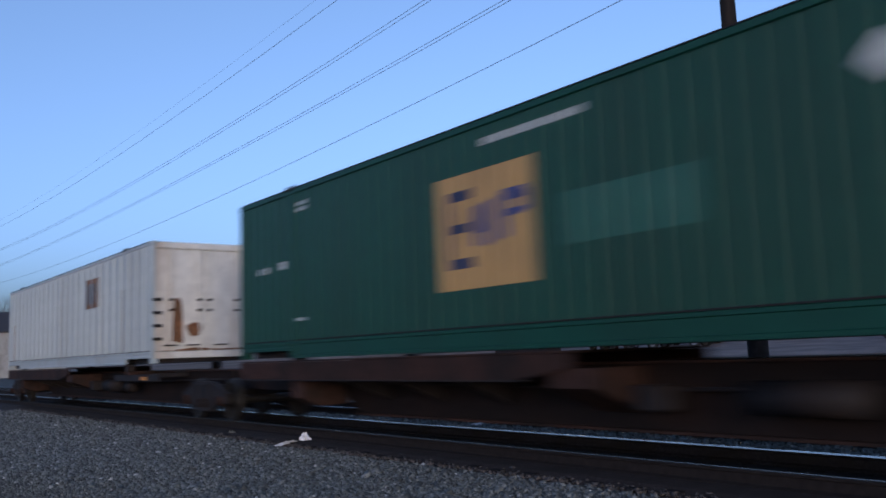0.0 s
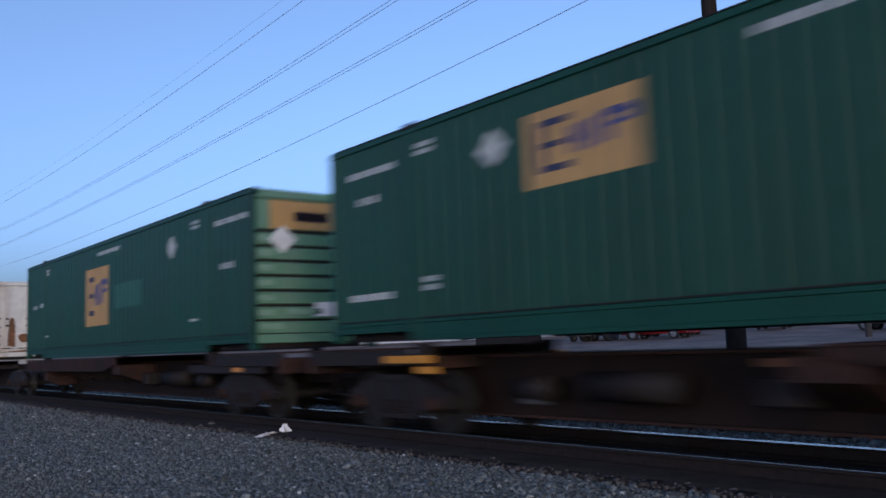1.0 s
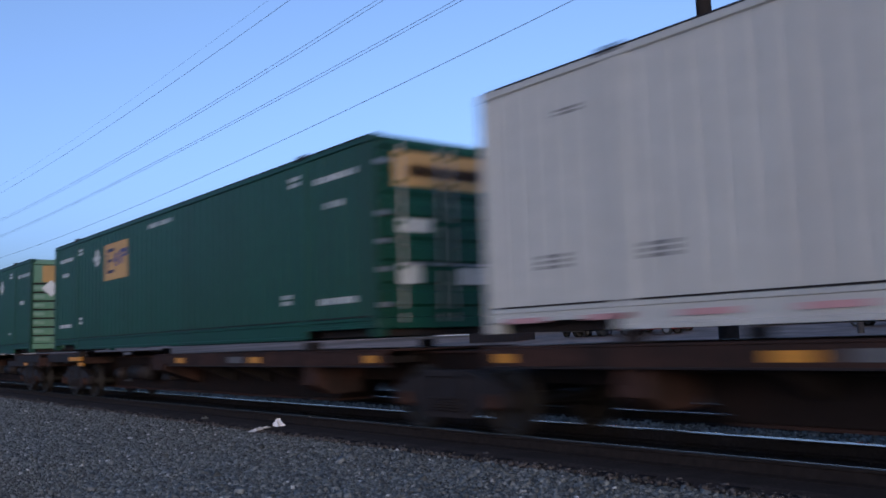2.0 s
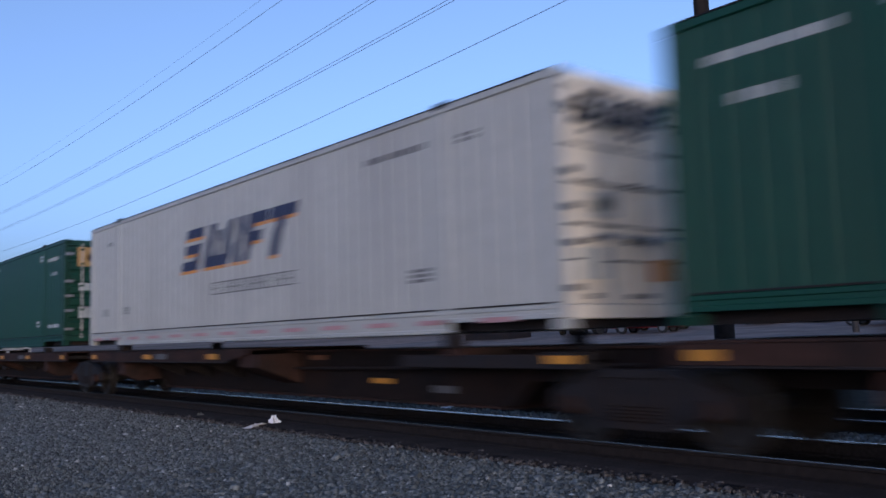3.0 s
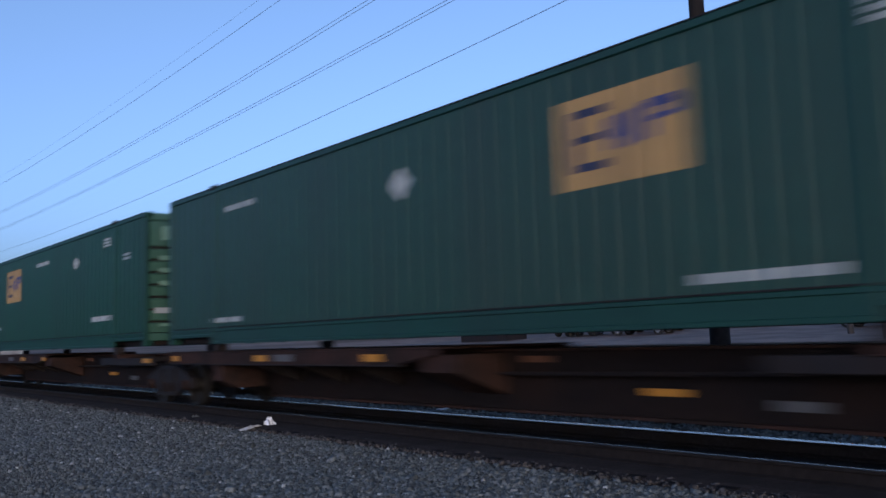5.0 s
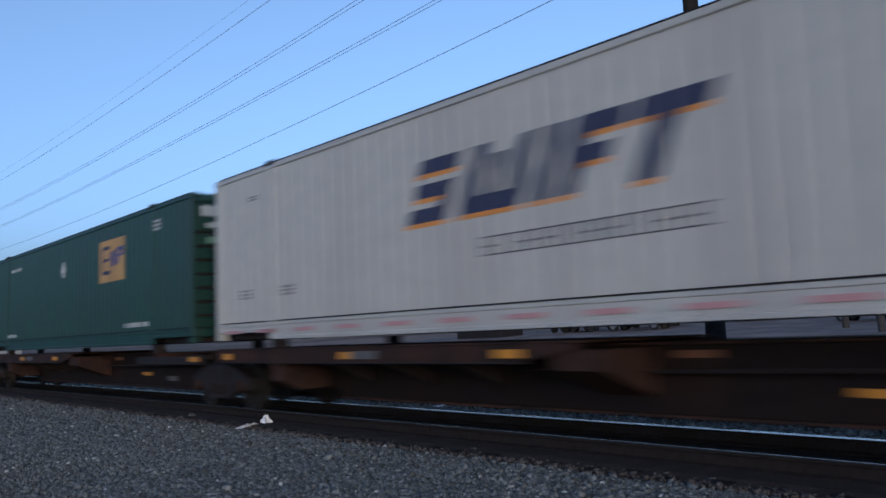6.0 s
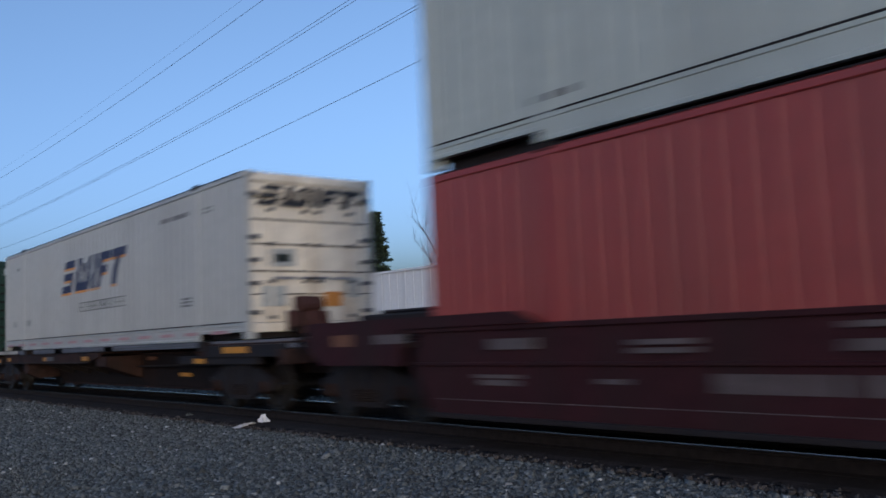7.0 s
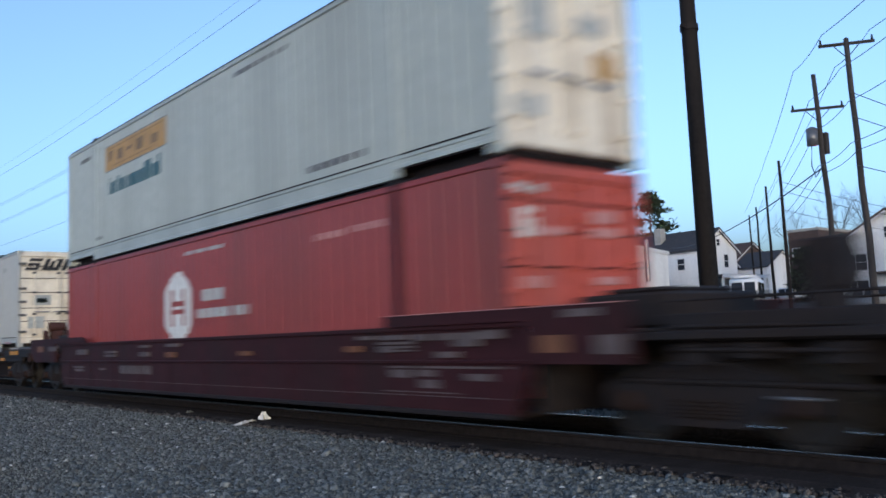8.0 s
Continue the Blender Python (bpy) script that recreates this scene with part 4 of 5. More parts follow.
GREEN = "dark green ribbed container with a yellow sign"
b_marks = logo_decals(6.25, 0.775, 8.13, 2.26, [bars(7.25, 2.54, 9.0, 2.66, 9, 1, 0.2), bars(2.3, 2.45, 2.75, 2.65, 1, 2), bars(0.75, 1.48, 1.2, 1.65, 3), bars(1.6, 1.5, 1.9, 1.7, 1), bars(2.2, 0.6, 2.7, 0.68, 1),
                                                diamond(12.3, 2.23, 0.24), bars(13.4, 2.45, 13.9, 2.65, 1, 2), bars(14.55, 2.37, 15.9, 2.50, 7, 1, 0.2), bars(14.8, 1.50, 15.4, 1.68, 3), bars(13.3, 0.6, 13.9, 0.68, 1)])
b_marks.append(("faded_panel", [rect(8.55, 1.13, 10.45, 1.72)], "green_light", 0.003))
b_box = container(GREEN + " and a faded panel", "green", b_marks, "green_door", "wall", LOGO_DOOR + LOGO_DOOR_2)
part("placard", prism([(-0.98, 1.98), (-0.70, 1.72), (-0.42, 1.98), (-0.70, 2.24)], "y", -L - 0.006, -L + 0.01), M["signwhite"], b_box, "white diamond placard")
carried_on(b_box, FRONT["B"], Z_SPINE)

common = [bars(0.5, 2.38, 1.7, 2.50, 7, 1, 0.2), bars(2.2, 2.45, 2.7, 2.65, 1, 2), bars(0.75, 1.95, 1.25, 2.12, 3), bars(13.7, 2.45, 14.2, 2.65, 1, 2),
          bars(14.5, 2.38, 15.7, 2.50, 7, 1, 0.2), bars(14.8, 1.95, 15.3, 2.1, 3)]
carried_on(container(GREEN + " and white diamond placard", "green", logo_decals(4.32, 1.64, 5.98, 2.52, common + [bars(0.5, 0.58, 1.55, 0.70, 7, 1, 0.2), bars(2.3, 0.63, 2.7, 0.85, 1, 2), diamond(3.71, 2.26, 0.24), bars(7.3, 2.56, 8.7, 2.68, 7, 1, 0.2), bars(14.6, 0.5, 15.6, 0.62, 6, 1, 0.2), bars(13.4, 0.55, 13.8, 0.75, 1, 2)]),
                     "green", "ribs", LOGO_DOOR[:1] + [("sign_mark", (-0.7, 0.7, 2.32, 2.5), "blue"), ("stencil_marking", (-0.9, -0.3, 1.5, 1.7), "mark"), ("notice", (-0.9, -0.5, 0.75, 1.05), "mark"), ("notice", (0.2, 0.7, 0.75, 1.0), "mark")]), FRONT["C"], Z_SPINE + 0.04)

for key in ("E", "J"):
    rows, tapes = lettered_decals()
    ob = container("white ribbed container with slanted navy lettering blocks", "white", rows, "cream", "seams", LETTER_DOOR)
    tape_part(ob, tapes)
    door_lettering(ob)
    carried_on(ob, FRONT[key], Z_SPINE + 0.012)

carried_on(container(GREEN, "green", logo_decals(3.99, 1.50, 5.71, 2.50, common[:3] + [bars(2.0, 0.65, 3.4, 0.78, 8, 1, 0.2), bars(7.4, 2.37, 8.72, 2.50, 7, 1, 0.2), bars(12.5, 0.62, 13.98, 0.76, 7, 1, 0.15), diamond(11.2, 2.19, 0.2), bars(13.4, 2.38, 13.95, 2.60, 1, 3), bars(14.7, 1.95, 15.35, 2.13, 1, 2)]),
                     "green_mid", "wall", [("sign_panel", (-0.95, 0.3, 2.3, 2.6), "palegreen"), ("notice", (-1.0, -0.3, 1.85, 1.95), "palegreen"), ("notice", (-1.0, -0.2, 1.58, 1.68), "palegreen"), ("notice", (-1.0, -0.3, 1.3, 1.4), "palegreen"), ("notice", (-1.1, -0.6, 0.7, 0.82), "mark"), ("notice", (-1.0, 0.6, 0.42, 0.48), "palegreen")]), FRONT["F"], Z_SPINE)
carried_on(container("dusty " + GREEN, "green_dusty", logo_decals(10.8, 1.49, 12.46, 2.47, [bars(2.58, 2.36, 3.7, 2.48, 7, 1, 0.2), bars(1.9, 0.37, 3.2, 0.48, 7, 1, 0.2), diamond(7.89, 2.05, 0.22), bars(12.43, 0.38, 13.82, 0.5, 8, 1, 0.2), bars(14.2, 2.35, 14.7, 2.6, 1, 3)]),
                     "green_dusty", "wall", [("notice", (-1.1, -0.4, 2.45, 2.65), "mark"), ("notice", (-1.0, -0.6, 2.22, 2.32), "mark"), ("notice", (-1.0, -0.5, 1.92, 2.04), "palegreen")]), FRONT["G"], Z_SPINE)

h0, hz = 6.88, 0.63
octagon = [(h0 - 0.64, hz - 0.33), (h0 - 0.26, hz - 0.64), (h0 + 0.26, hz - 0.64), (h0 + 0.64, hz - 0.33), (h0 + 0.64, hz + 0.33), (h0 + 0.34, hz + 0.60), (h0 - 0.34, hz + 0.60), (h0 - 0.64, hz + 0.33)]
Z_WELL = 0.27
up = Z_SPINE - Z_WELL
octagon = [(u, z + up) for u, z in octagon]
red_decals = [("sign_panel", [octagon, [(h0 - 0.26, hz + up + 0.602), (h0 + 0.26, hz + up + 0.602), (h0 + 0.13, hz + up + 0.70), (h0 - 0.13, hz + up + 0.70)]], "signwhite", 0.004),
              ("sign_bar", [rect(h0 - 0.20, hz + up + 0.03, h0 + 0.20, hz + up + 0.13), rect(h0 - 0.20, hz + up - 0.12, h0 + 0.20, hz + up - 0.03), rect(h0 - 0.36, hz + up - 0.36, h0 - 0.20, hz + up + 0.36), rect(h0 + 0.20, hz + up - 0.36, h0 + 0.36, hz + up + 0.36)], "red", 0.007),
              ("stencil_marking", bars(8.0, 0.66 + up, 8.95, 0.96 + up, 3, 1, 0.3), "mark", 0.004), ("stencil_marking", bars(7.8, 0.36 + up, 9.15, 0.60 + up, 5, 1, 0.3) + bars(9.3, 0.36 + up, 9.9, 0.60 + up, 3, 1, 0.3), "mark", 0.004), ("stencil_marking", bars(7.25, 1.61 + up, 8.95, 1.70 + up, 9, 1, 0.25), "mark", 0.004),
              ("stencil_marking", bars(12.0, 1.38 + up, 12.9, 1.52 + up, 4, 1, 0.3), "pinkmark", 0.004), ("stencil_marking", bars(13.0, 1.40 + up, 13.85, 1.54 + up, 5, 1, 0.3), "pinkmark", 0.004)]
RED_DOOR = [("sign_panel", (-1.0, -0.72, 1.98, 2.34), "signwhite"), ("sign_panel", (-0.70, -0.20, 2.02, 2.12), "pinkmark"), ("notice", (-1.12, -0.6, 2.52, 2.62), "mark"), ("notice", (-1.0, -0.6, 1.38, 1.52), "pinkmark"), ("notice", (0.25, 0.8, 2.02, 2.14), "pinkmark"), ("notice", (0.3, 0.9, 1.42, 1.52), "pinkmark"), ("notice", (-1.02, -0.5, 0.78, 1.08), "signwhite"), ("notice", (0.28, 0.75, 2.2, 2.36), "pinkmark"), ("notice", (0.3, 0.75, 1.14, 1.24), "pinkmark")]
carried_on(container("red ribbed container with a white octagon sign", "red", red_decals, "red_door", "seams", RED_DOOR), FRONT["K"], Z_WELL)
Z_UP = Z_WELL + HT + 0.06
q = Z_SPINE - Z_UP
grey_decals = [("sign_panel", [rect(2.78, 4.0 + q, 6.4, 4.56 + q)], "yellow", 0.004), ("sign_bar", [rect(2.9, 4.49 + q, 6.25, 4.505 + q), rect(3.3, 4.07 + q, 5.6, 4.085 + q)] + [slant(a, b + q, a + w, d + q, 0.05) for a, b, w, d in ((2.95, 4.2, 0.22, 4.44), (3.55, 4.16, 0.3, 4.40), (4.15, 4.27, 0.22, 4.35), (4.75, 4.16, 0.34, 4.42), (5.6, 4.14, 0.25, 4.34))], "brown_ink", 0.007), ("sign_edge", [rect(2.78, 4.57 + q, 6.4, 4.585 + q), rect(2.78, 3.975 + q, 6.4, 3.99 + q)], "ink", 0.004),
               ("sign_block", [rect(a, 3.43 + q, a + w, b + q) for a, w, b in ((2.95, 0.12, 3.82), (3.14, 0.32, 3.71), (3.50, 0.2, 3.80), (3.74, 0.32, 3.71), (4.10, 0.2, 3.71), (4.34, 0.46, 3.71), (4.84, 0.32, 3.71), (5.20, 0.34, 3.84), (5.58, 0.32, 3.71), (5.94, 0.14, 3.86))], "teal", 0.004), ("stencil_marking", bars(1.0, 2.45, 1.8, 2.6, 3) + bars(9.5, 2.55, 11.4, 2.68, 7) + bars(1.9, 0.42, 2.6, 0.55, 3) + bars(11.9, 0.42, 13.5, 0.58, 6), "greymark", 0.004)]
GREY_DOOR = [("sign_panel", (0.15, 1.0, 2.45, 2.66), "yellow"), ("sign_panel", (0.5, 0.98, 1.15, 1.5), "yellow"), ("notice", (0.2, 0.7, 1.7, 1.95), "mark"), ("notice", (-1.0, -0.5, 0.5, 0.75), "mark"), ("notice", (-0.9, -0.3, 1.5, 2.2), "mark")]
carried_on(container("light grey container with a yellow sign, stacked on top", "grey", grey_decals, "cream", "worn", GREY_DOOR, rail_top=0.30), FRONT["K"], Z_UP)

# ---- background: poles and wires ----
def wood_pole(x, y, height, r0, r1, label, arms=(), material="pole_grey", lean=(0, 0), boxes_on=False):
    z = ground_z(x) - 0.3
    p = thing("utility_pole", label, "utility pole", "utility poles")
    p.location = (x, y, z)
    top = (lean[0], lean[1], height + 0.3)
    bm = bmesh.new()
    rings = []
    for k in range(7):
        f = k / 6
        v = Vector(top) * f + Vector((0.02 * math.sin(k * 2 + x), 0.02 * math.cos(k * 3 + y), 0)) * (k > 0)
        r = r0 + (r1 - r0) * f
        rings.append([bm.verts.new(v + Vector((r * math.cos(i * math.tau / 12), r * math.sin(i * math.tau / 12), 0))) for i in range(12)])
    for lo, hi in zip(rings, rings[1:]):
        for i in range(12):
            bm.faces.new((lo[i], lo[i - 11], hi[i - 11], hi[i]))
    bm.faces.new(rings[-1])
    part("shaft", bm, M[material], p, "", True)
    for h, half, turn in arms:
        a = Vector((math.cos(turn), math.sin(turn), 0)) * half
        c = Vector(top) * (h / (height + 0.3))
        arm = part("crossarm", tube(bmesh.new(), c - a, c + a, 0.07, None, 6), M[material], p)
        for s in (-0.92, 0.0, 0.92):
            part("insulator", tube(bmesh.new(), c + a * s + Vector((0, 0, 0.06)), c + a * s + Vector((0, 0, 0.26)), 0.055, 0.035, 8), M["dark"], arm)
        for s in (-0.5, 0.5):
            part("arm_brace", tube(bmesh.new(), c + a * s, c + Vector((0, 0, -0.6)), 0.02, None, 5), M["dark"], arm)
    if boxes_on:
        c = Vector(top) * ((height - 2.6) / (height + 0.3))
        t = part("transformer", tube(bmesh.new(), c + Vector((-0.30, 0.25, -0.4)), c + Vector((-0.30, 0.25, 0.35)), 0.26, None, 14), M["car_grey"], p, "grey drum transformer", True)
        part("transformer_lid", tube(bmesh.new(), c + Vector((-0.30, 0.25, 0.35)), c + Vector((-0.30, 0.25, 0.45)), 0.27, 0.12, 14), M["car_grey"], t)
        part("equipment_box", boxes((c.x + 0.14, c.x + 0.42, c.y - 0.2, c.y + 0.2, c.z - 0.8, c.z + 0.2), bevel=0.03), M["pole_grey"], p)
        part("cable_loop", wire_mesh(bmesh.new(), [c + Vector((-0.5, 0.2, -0.4)), c + Vector((-0.65, 0.2, -1.4)), c + Vector((-0.35, 0.2, -1.9)), c + Vector((0.0, 0.1, -1.5))], 0.025), M["wire"], p)
    return p


def sagging(a, b, sag, n=14):
    a, b = Vector(a), Vector(b)
    return [a.lerp(b, k / n) - Vector((0, 0, sag * 4 * (k / n) * (1 - k / n))) for k in range(n + 1)]


def cable(points, r, label="thin black overhead power wire"):
    return tagged(part("overhead_wire", wire_mesh(bmesh.new(), points, r), M["wire"], None), label, "wire", "overhead wires")


big = thing("line_pole", "thick dark creosoted pole beside the second track", "utility pole")
big.location = (16.15, 10.62, ground_z(16.15) - 0.3)
bm = bmesh.new()
tube(bm, (0, 0, 0), (-0.35, -0.12, 9.6), 0.222, 0.155, 18, False)
tube(bm, (-0.35, -0.12, 9.6), (-0.55, -0.2, 15.2), 0.155, 0.12, 18)
part("shaft", bm, M["pole"], big, "", True)
part("steel_band", tube(bmesh.new(), (-0.29, -0.1, 8.03), (-0.295, -0.1, 8.15), 0.195, None, 18), M["dark"], big)
for x in (-0.56, -0.12):
    part("clamp_bolt", boxes((x, x + 0.1, -0.14, -0.06, 8.05, 8.13)), M["dark"], big)
for h, w in ((9.5, 0.5), (10.7, 1.1), (12.2, 1.1), (14.6, 0.6)):
    part("crossarm", boxes((-0.9 - w, 0.1 + w, -0.26, -0.12, h, h + 0.14), bevel=0.01), M["pole"], big)

SPANS = (-74.0, 10.5, 95.0, 179.5, 264.0)
for x, z, sag, r in ((15.3, 15.1, 1.0, 0.004), (15.3, 14.5, 1.0, 0.009), (15.3, 12.33, 1.05, 0.008), (15.3, 12.47, 1.05, 0.008), (15.3, 10.93, 0.75, 0.008), (15.3, 10.82, 0.75, 0.008), (15.3, 9.35, 0.95, 0.009)):
    pts = []
    for a, b in zip(SPANS, SPANS[1:]):
        pts += sagging((x, a, z), (x, b, z), sag, 16)[:-1]
    cable(pts, r, "black line wire sagging beside the tracks")

# street of poles behind the railway
LINE = [(35.9, 16.0, 11.65, 0.15, 0.10), (39.9, 19.4, 11.5, 0.15, 0.10), (60.8, 33.3, 11.1, 0.15, 0.10), (77.3, 43.9, 11.3, 0.15, 0.10), (98.6, 57.5, 11.3, 0.15, 0.10), (112, 66.5, 11.5, 0.15, 0.10)]
A1 = math.radians(125)
wood_pole(*LINE[0], "weathered timber utility pole with a top crossarm", [(11.75, 1.05, A1)], lean=(-1.0, -0.1))
wood_pole(*LINE[1], "weathered timber pole with crossarm and transformer", [(10.2, 1.15, A1)], lean=(-1.1, -0.1), boxes_on=True)
for q in LINE[2:]:
    wood_pole(*q, "slim weathered timber utility pole", lean=(-0.4, -0.1), material="pole")
wood_pole(73.5, 81, 11.0, 0.17, 0.12, "timber utility pole behind the warehouse", [(10.9, 1.6, A1)])
tops = [Vector((x - (1.0 if k < 2 else 0.4), y - 0.1, ground_z(x) + h)) for k, (x, y, h, *_) in enumerate(LINE)]
near = Vector((26.5, 7.0, 12.6))
for dz, off in ((0.25, -0.9), (0.25, 0.9), (-1.2, 0.3), (-2.6, 0.1), (-4.3, 0.15), (-4.6, -0.1)):
    o = Vector((math.cos(A1) * off, math.sin(A1) * off, dz))
    cable(sagging(near + o * 1.0, tops[0] + o, 0.25, 6), 0.016)
    cable(sagging(tops[0] + o, tops[1] + o, 0.15, 6), 0.015)
    for a, b in zip(tops[1:], tops[2:]):
        cable(sagging(a + o, b + o, 0.2, 8), 0.016)
cable(sagging(tops[1] + Vector((0, 0, -4.4)), (81.8, 58.5, 9.4), 0.9, 10), 0.035, "service wire drooping to the white house")
for dz in (-2.2, -3.2, -5.2):
    cable(sagging(tops[0] + Vector((0, 0, dz)), (58, 12, 9.5 + dz * 0.6), 0.4, 6), 0.018)
    cable(sagging(tops[2] + Vector((0, 0, dz * 0.7)), (74, 26, 9.5 + dz * 0.5), 0.4, 6), 0.02)


# ---- background: buildings ----
def window(parent, x0, x1, y0, y1, z0, z1, shutters=False, facing="x"):
    """A window in a wall that faces -X or -Y: frame, pane and cross bar."""
    if facing == "x":
        w = part("window", boxes((x0 - 0.05, x0 + 0.02, y0, y1, z0 - 0.09, z0), (x0 - 0.05, x0 + 0.02, y0, y1, z1, z1 + 0.09), (x0 - 0.05, x0 + 0.02, y0 - 0.09, y0, z0 - 0.09, z1 + 0.09), (x0 - 0.05, x0 + 0.02, y1, y1 + 0.09, z0 - 0.09, z1 + 0.09), (x0 - 0.04, x0 + 0.0, y0, y1, (z0 + z1) / 2 - 0.03, (z0 + z1) / 2 + 0.03)), M["frame_white"], parent)
        part("pane", boxes((x0 - 0.012, x0 + 0.01, y0, y1, z0, z1)), M["pane"], w)
        if shutters:
            part("shutter", boxes((x0 - 0.05, x0 + 0.01, y0 - 0.55, y0 - 0.1, z0, z1)), M["shutter"], w)
            part("shutter", boxes((x0 - 0.05, x0 + 0.01, y1 + 0.1, y1 + 0.55, z0, z1)), M["shutter"], w)
    else:
        w = part("window", boxes((x0, x1, y0 - 0.05, y0 + 0.02, z0 - 0.09, z0), (x0, x1, y0 - 0.05, y0 + 0.02, z1, z1 + 0.09), (x0 - 0.09, x0, y0 - 0.05, y0 + 0.02, z0 - 0.09, z1 + 0.09), (x1, x1 + 0.09, y0 - 0.05, y0 + 0.02, z0 - 0.09, z1 + 0.09), (x0, x1, y0 - 0.04, y0, (z0 + z1) / 2 - 0.03, (z0 + z1) / 2 + 0.03)), M["frame_white"], parent)
        part("pane", boxes((x0, x1, y0 - 0.012, y0 + 0.01, z0, z1)), M["pane"], w)
    return w


def gabled(name, label, x0, x1, y0, y1, eave, ridge, wall, roof, along="y", over=0.35):
    """Walls with two gables and a roof of two thick slopes."""
    b = thing(name, label, "building")
    z0 = ground_z((x0 + x1) / 2) - 1.2
    if along == "y":
        xm = (x0 + x1) / 2
        part("wall", prism([(x0, z0), (x1, z0), (x1, eave), (xm, ridge), (x0, eave)], "y", y0, y1), M[wall], b)
        s = (ridge - eave) / (xm - x0)
        for d in (-1, 1):
            xe = xm + d * (xm - x0 + over)
            part("roof_slope", prism([(xm, ridge + 0.02), (xm, ridge + 0.24), (xe, eave - s * over + 0.22), (xe, eave - s * over + 0.03)], "y", y0 - over, y1 + over), M[roof], b)
            part("rake_board", prism([(xm, ridge - 0.12), (xm, ridge + 0.018), (xe, eave - s * over + 0.018), (xe, eave - s * over - 0.14)], "y", y0 - over, y0 - over + 0.06), M["frame_white"], b)
    else:
        ym = (y0 + y1) / 2
        part("wall", prism([(y0, z0), (y1, z0), (y1, eave), (ym, ridge), (y0, eave)], "x", x0, x1), M[wall], b)
        s = (ridge - eave) / (ym - y0)
        for d in (-1, 1):
            ye = ym + d * (ym - y0 + over)
            part("roof_slope", prism([(ym, ridge + 0.02), (ym, ridge + 0.24), (ye, eave - s * over + 0.22), (ye, eave - s * over + 0.03)], "x", x0 - over, x1 + over), M[roof], b)
            part("rake_board", prism([(ym, ridge - 0.12), (ym, ridge + 0.018), (ye, eave - s * over + 0.018), (ye, eave - s * over - 0.14)], "x", x0 - over, x0 - over + 0.06), M["frame_white"], b)
    return b


wh = gabled("warehouse", "pale metal-clad warehouse with a low gable", 58.7, 76.1, 54.9, 98, 8.35, 9.15, "metal_wall", "metal_wall", over=0.12)
for k in range(28):
    part("cladding_rib", boxes((58.64, 58.698, 56.2 + k * 1.5, 56.28 + k * 1.5, 1.0, 8.3)), M["metal_wall"], wh)
part("gutter", boxes((58.45, 58.62, 54.9, 98, 8.28, 8.42), bevel=0.03), M["frame_white"], wh)
for y in (68.0, 55.4):
    part("downpipe", tube(bmesh.new(), (58.55, y, 1.2), (58.55, y, 8.3), 0.1, None, 8), M["frame_white"], wh)
for x in (66.2, 67.6, 69.4):
    window(wh, x, x + 1.15, 54.9, 0, 5.4, 7.0, facing="y")
window(wh, 58.7, 0, 63.2, 64.4, 5.6, 6.5)
part("exhaust_pipe", tube(bmesh.new(), (72.2, 54.6, 5.4), (72.2, 54.6, 9.6), 0.22, None, 12), M["galv"], wh)
part("wall_lamp", boxes((64.4, 64.9, 54.6, 54.9, 7.2, 7.6), bevel=0.05), M["dark"], wh)

hs = gabled("house", "white two-storey house with a dark shingle roof", 82.0, 89.2, 55.0, 74, 9.0, 11.3, "siding", "shingle")
for z in (8.0,):
    window(hs, 84.2, 85.0, 55.0, 0, 7.1, 8.5, facing="y"), window(hs, 86.6, 87.4, 55.0, 0, 7.1, 8.5, facing="y")
    window(hs, 85.3, 85.9, 55.0, 0, 9.5, 10.2, facing="y")
window(hs, 82.0, 0, 57.0, 57.9, 6.9, 8.1)
part("chimney", boxes((83.4, 84.4, 61.0, 61.9, 9.0, 12.0), bevel=0.04), M["concrete"], hs)
part("porch_roof", boxes((81.4, 91.0, 52.0, 54.98, 5.85, 6.05), bevel=0.03), M["shingle"], hs)
part("porch_fascia", boxes((81.4, 91.0, 51.94, 51.998, 5.65, 6.02)), M["frame_white"], hs)
for x in (81.8, 84.6, 87.4, 90.6):
    part("porch_post", boxes((x - 0.1, x + 0.1, 52.1, 52.3, 2.0, 5.85)), M["frame_white"], hs)
part("porch_wall", boxes((81.5, 90.9, 52.15, 52.25, 2.0, 3.9)), M["frame_white"], hs)

rh = gabled("house", "white house with brown roof and dark shutters", 73.5, 86, 26.6, 36.2, 6.9, 9.6, "siding", "shingle_brown", along="x")
for y0 in (27.8, 33.3):
    window(rh, 73.5, 0, y0, y0 + 0.9, 4.9, 6.2, True), window(rh, 73.5, 0, y0, y0 + 0.9, 2.6, 4.0, True)
window(rh, 73.5, 0, 31.0, 31.7, 7.4, 8.3)
part("porch_roof", boxes((71.9, 73.48, 28.5, 32.6, 4.45, 4.6), bevel=0.03), M["shingle_brown"], rh)
for y in (28.7, 32.4):
    part("porch_post", boxes((72.0, 72.15, y - 0.08, y + 0.08, 2.0, 4.45)), M["frame_white"], rh)

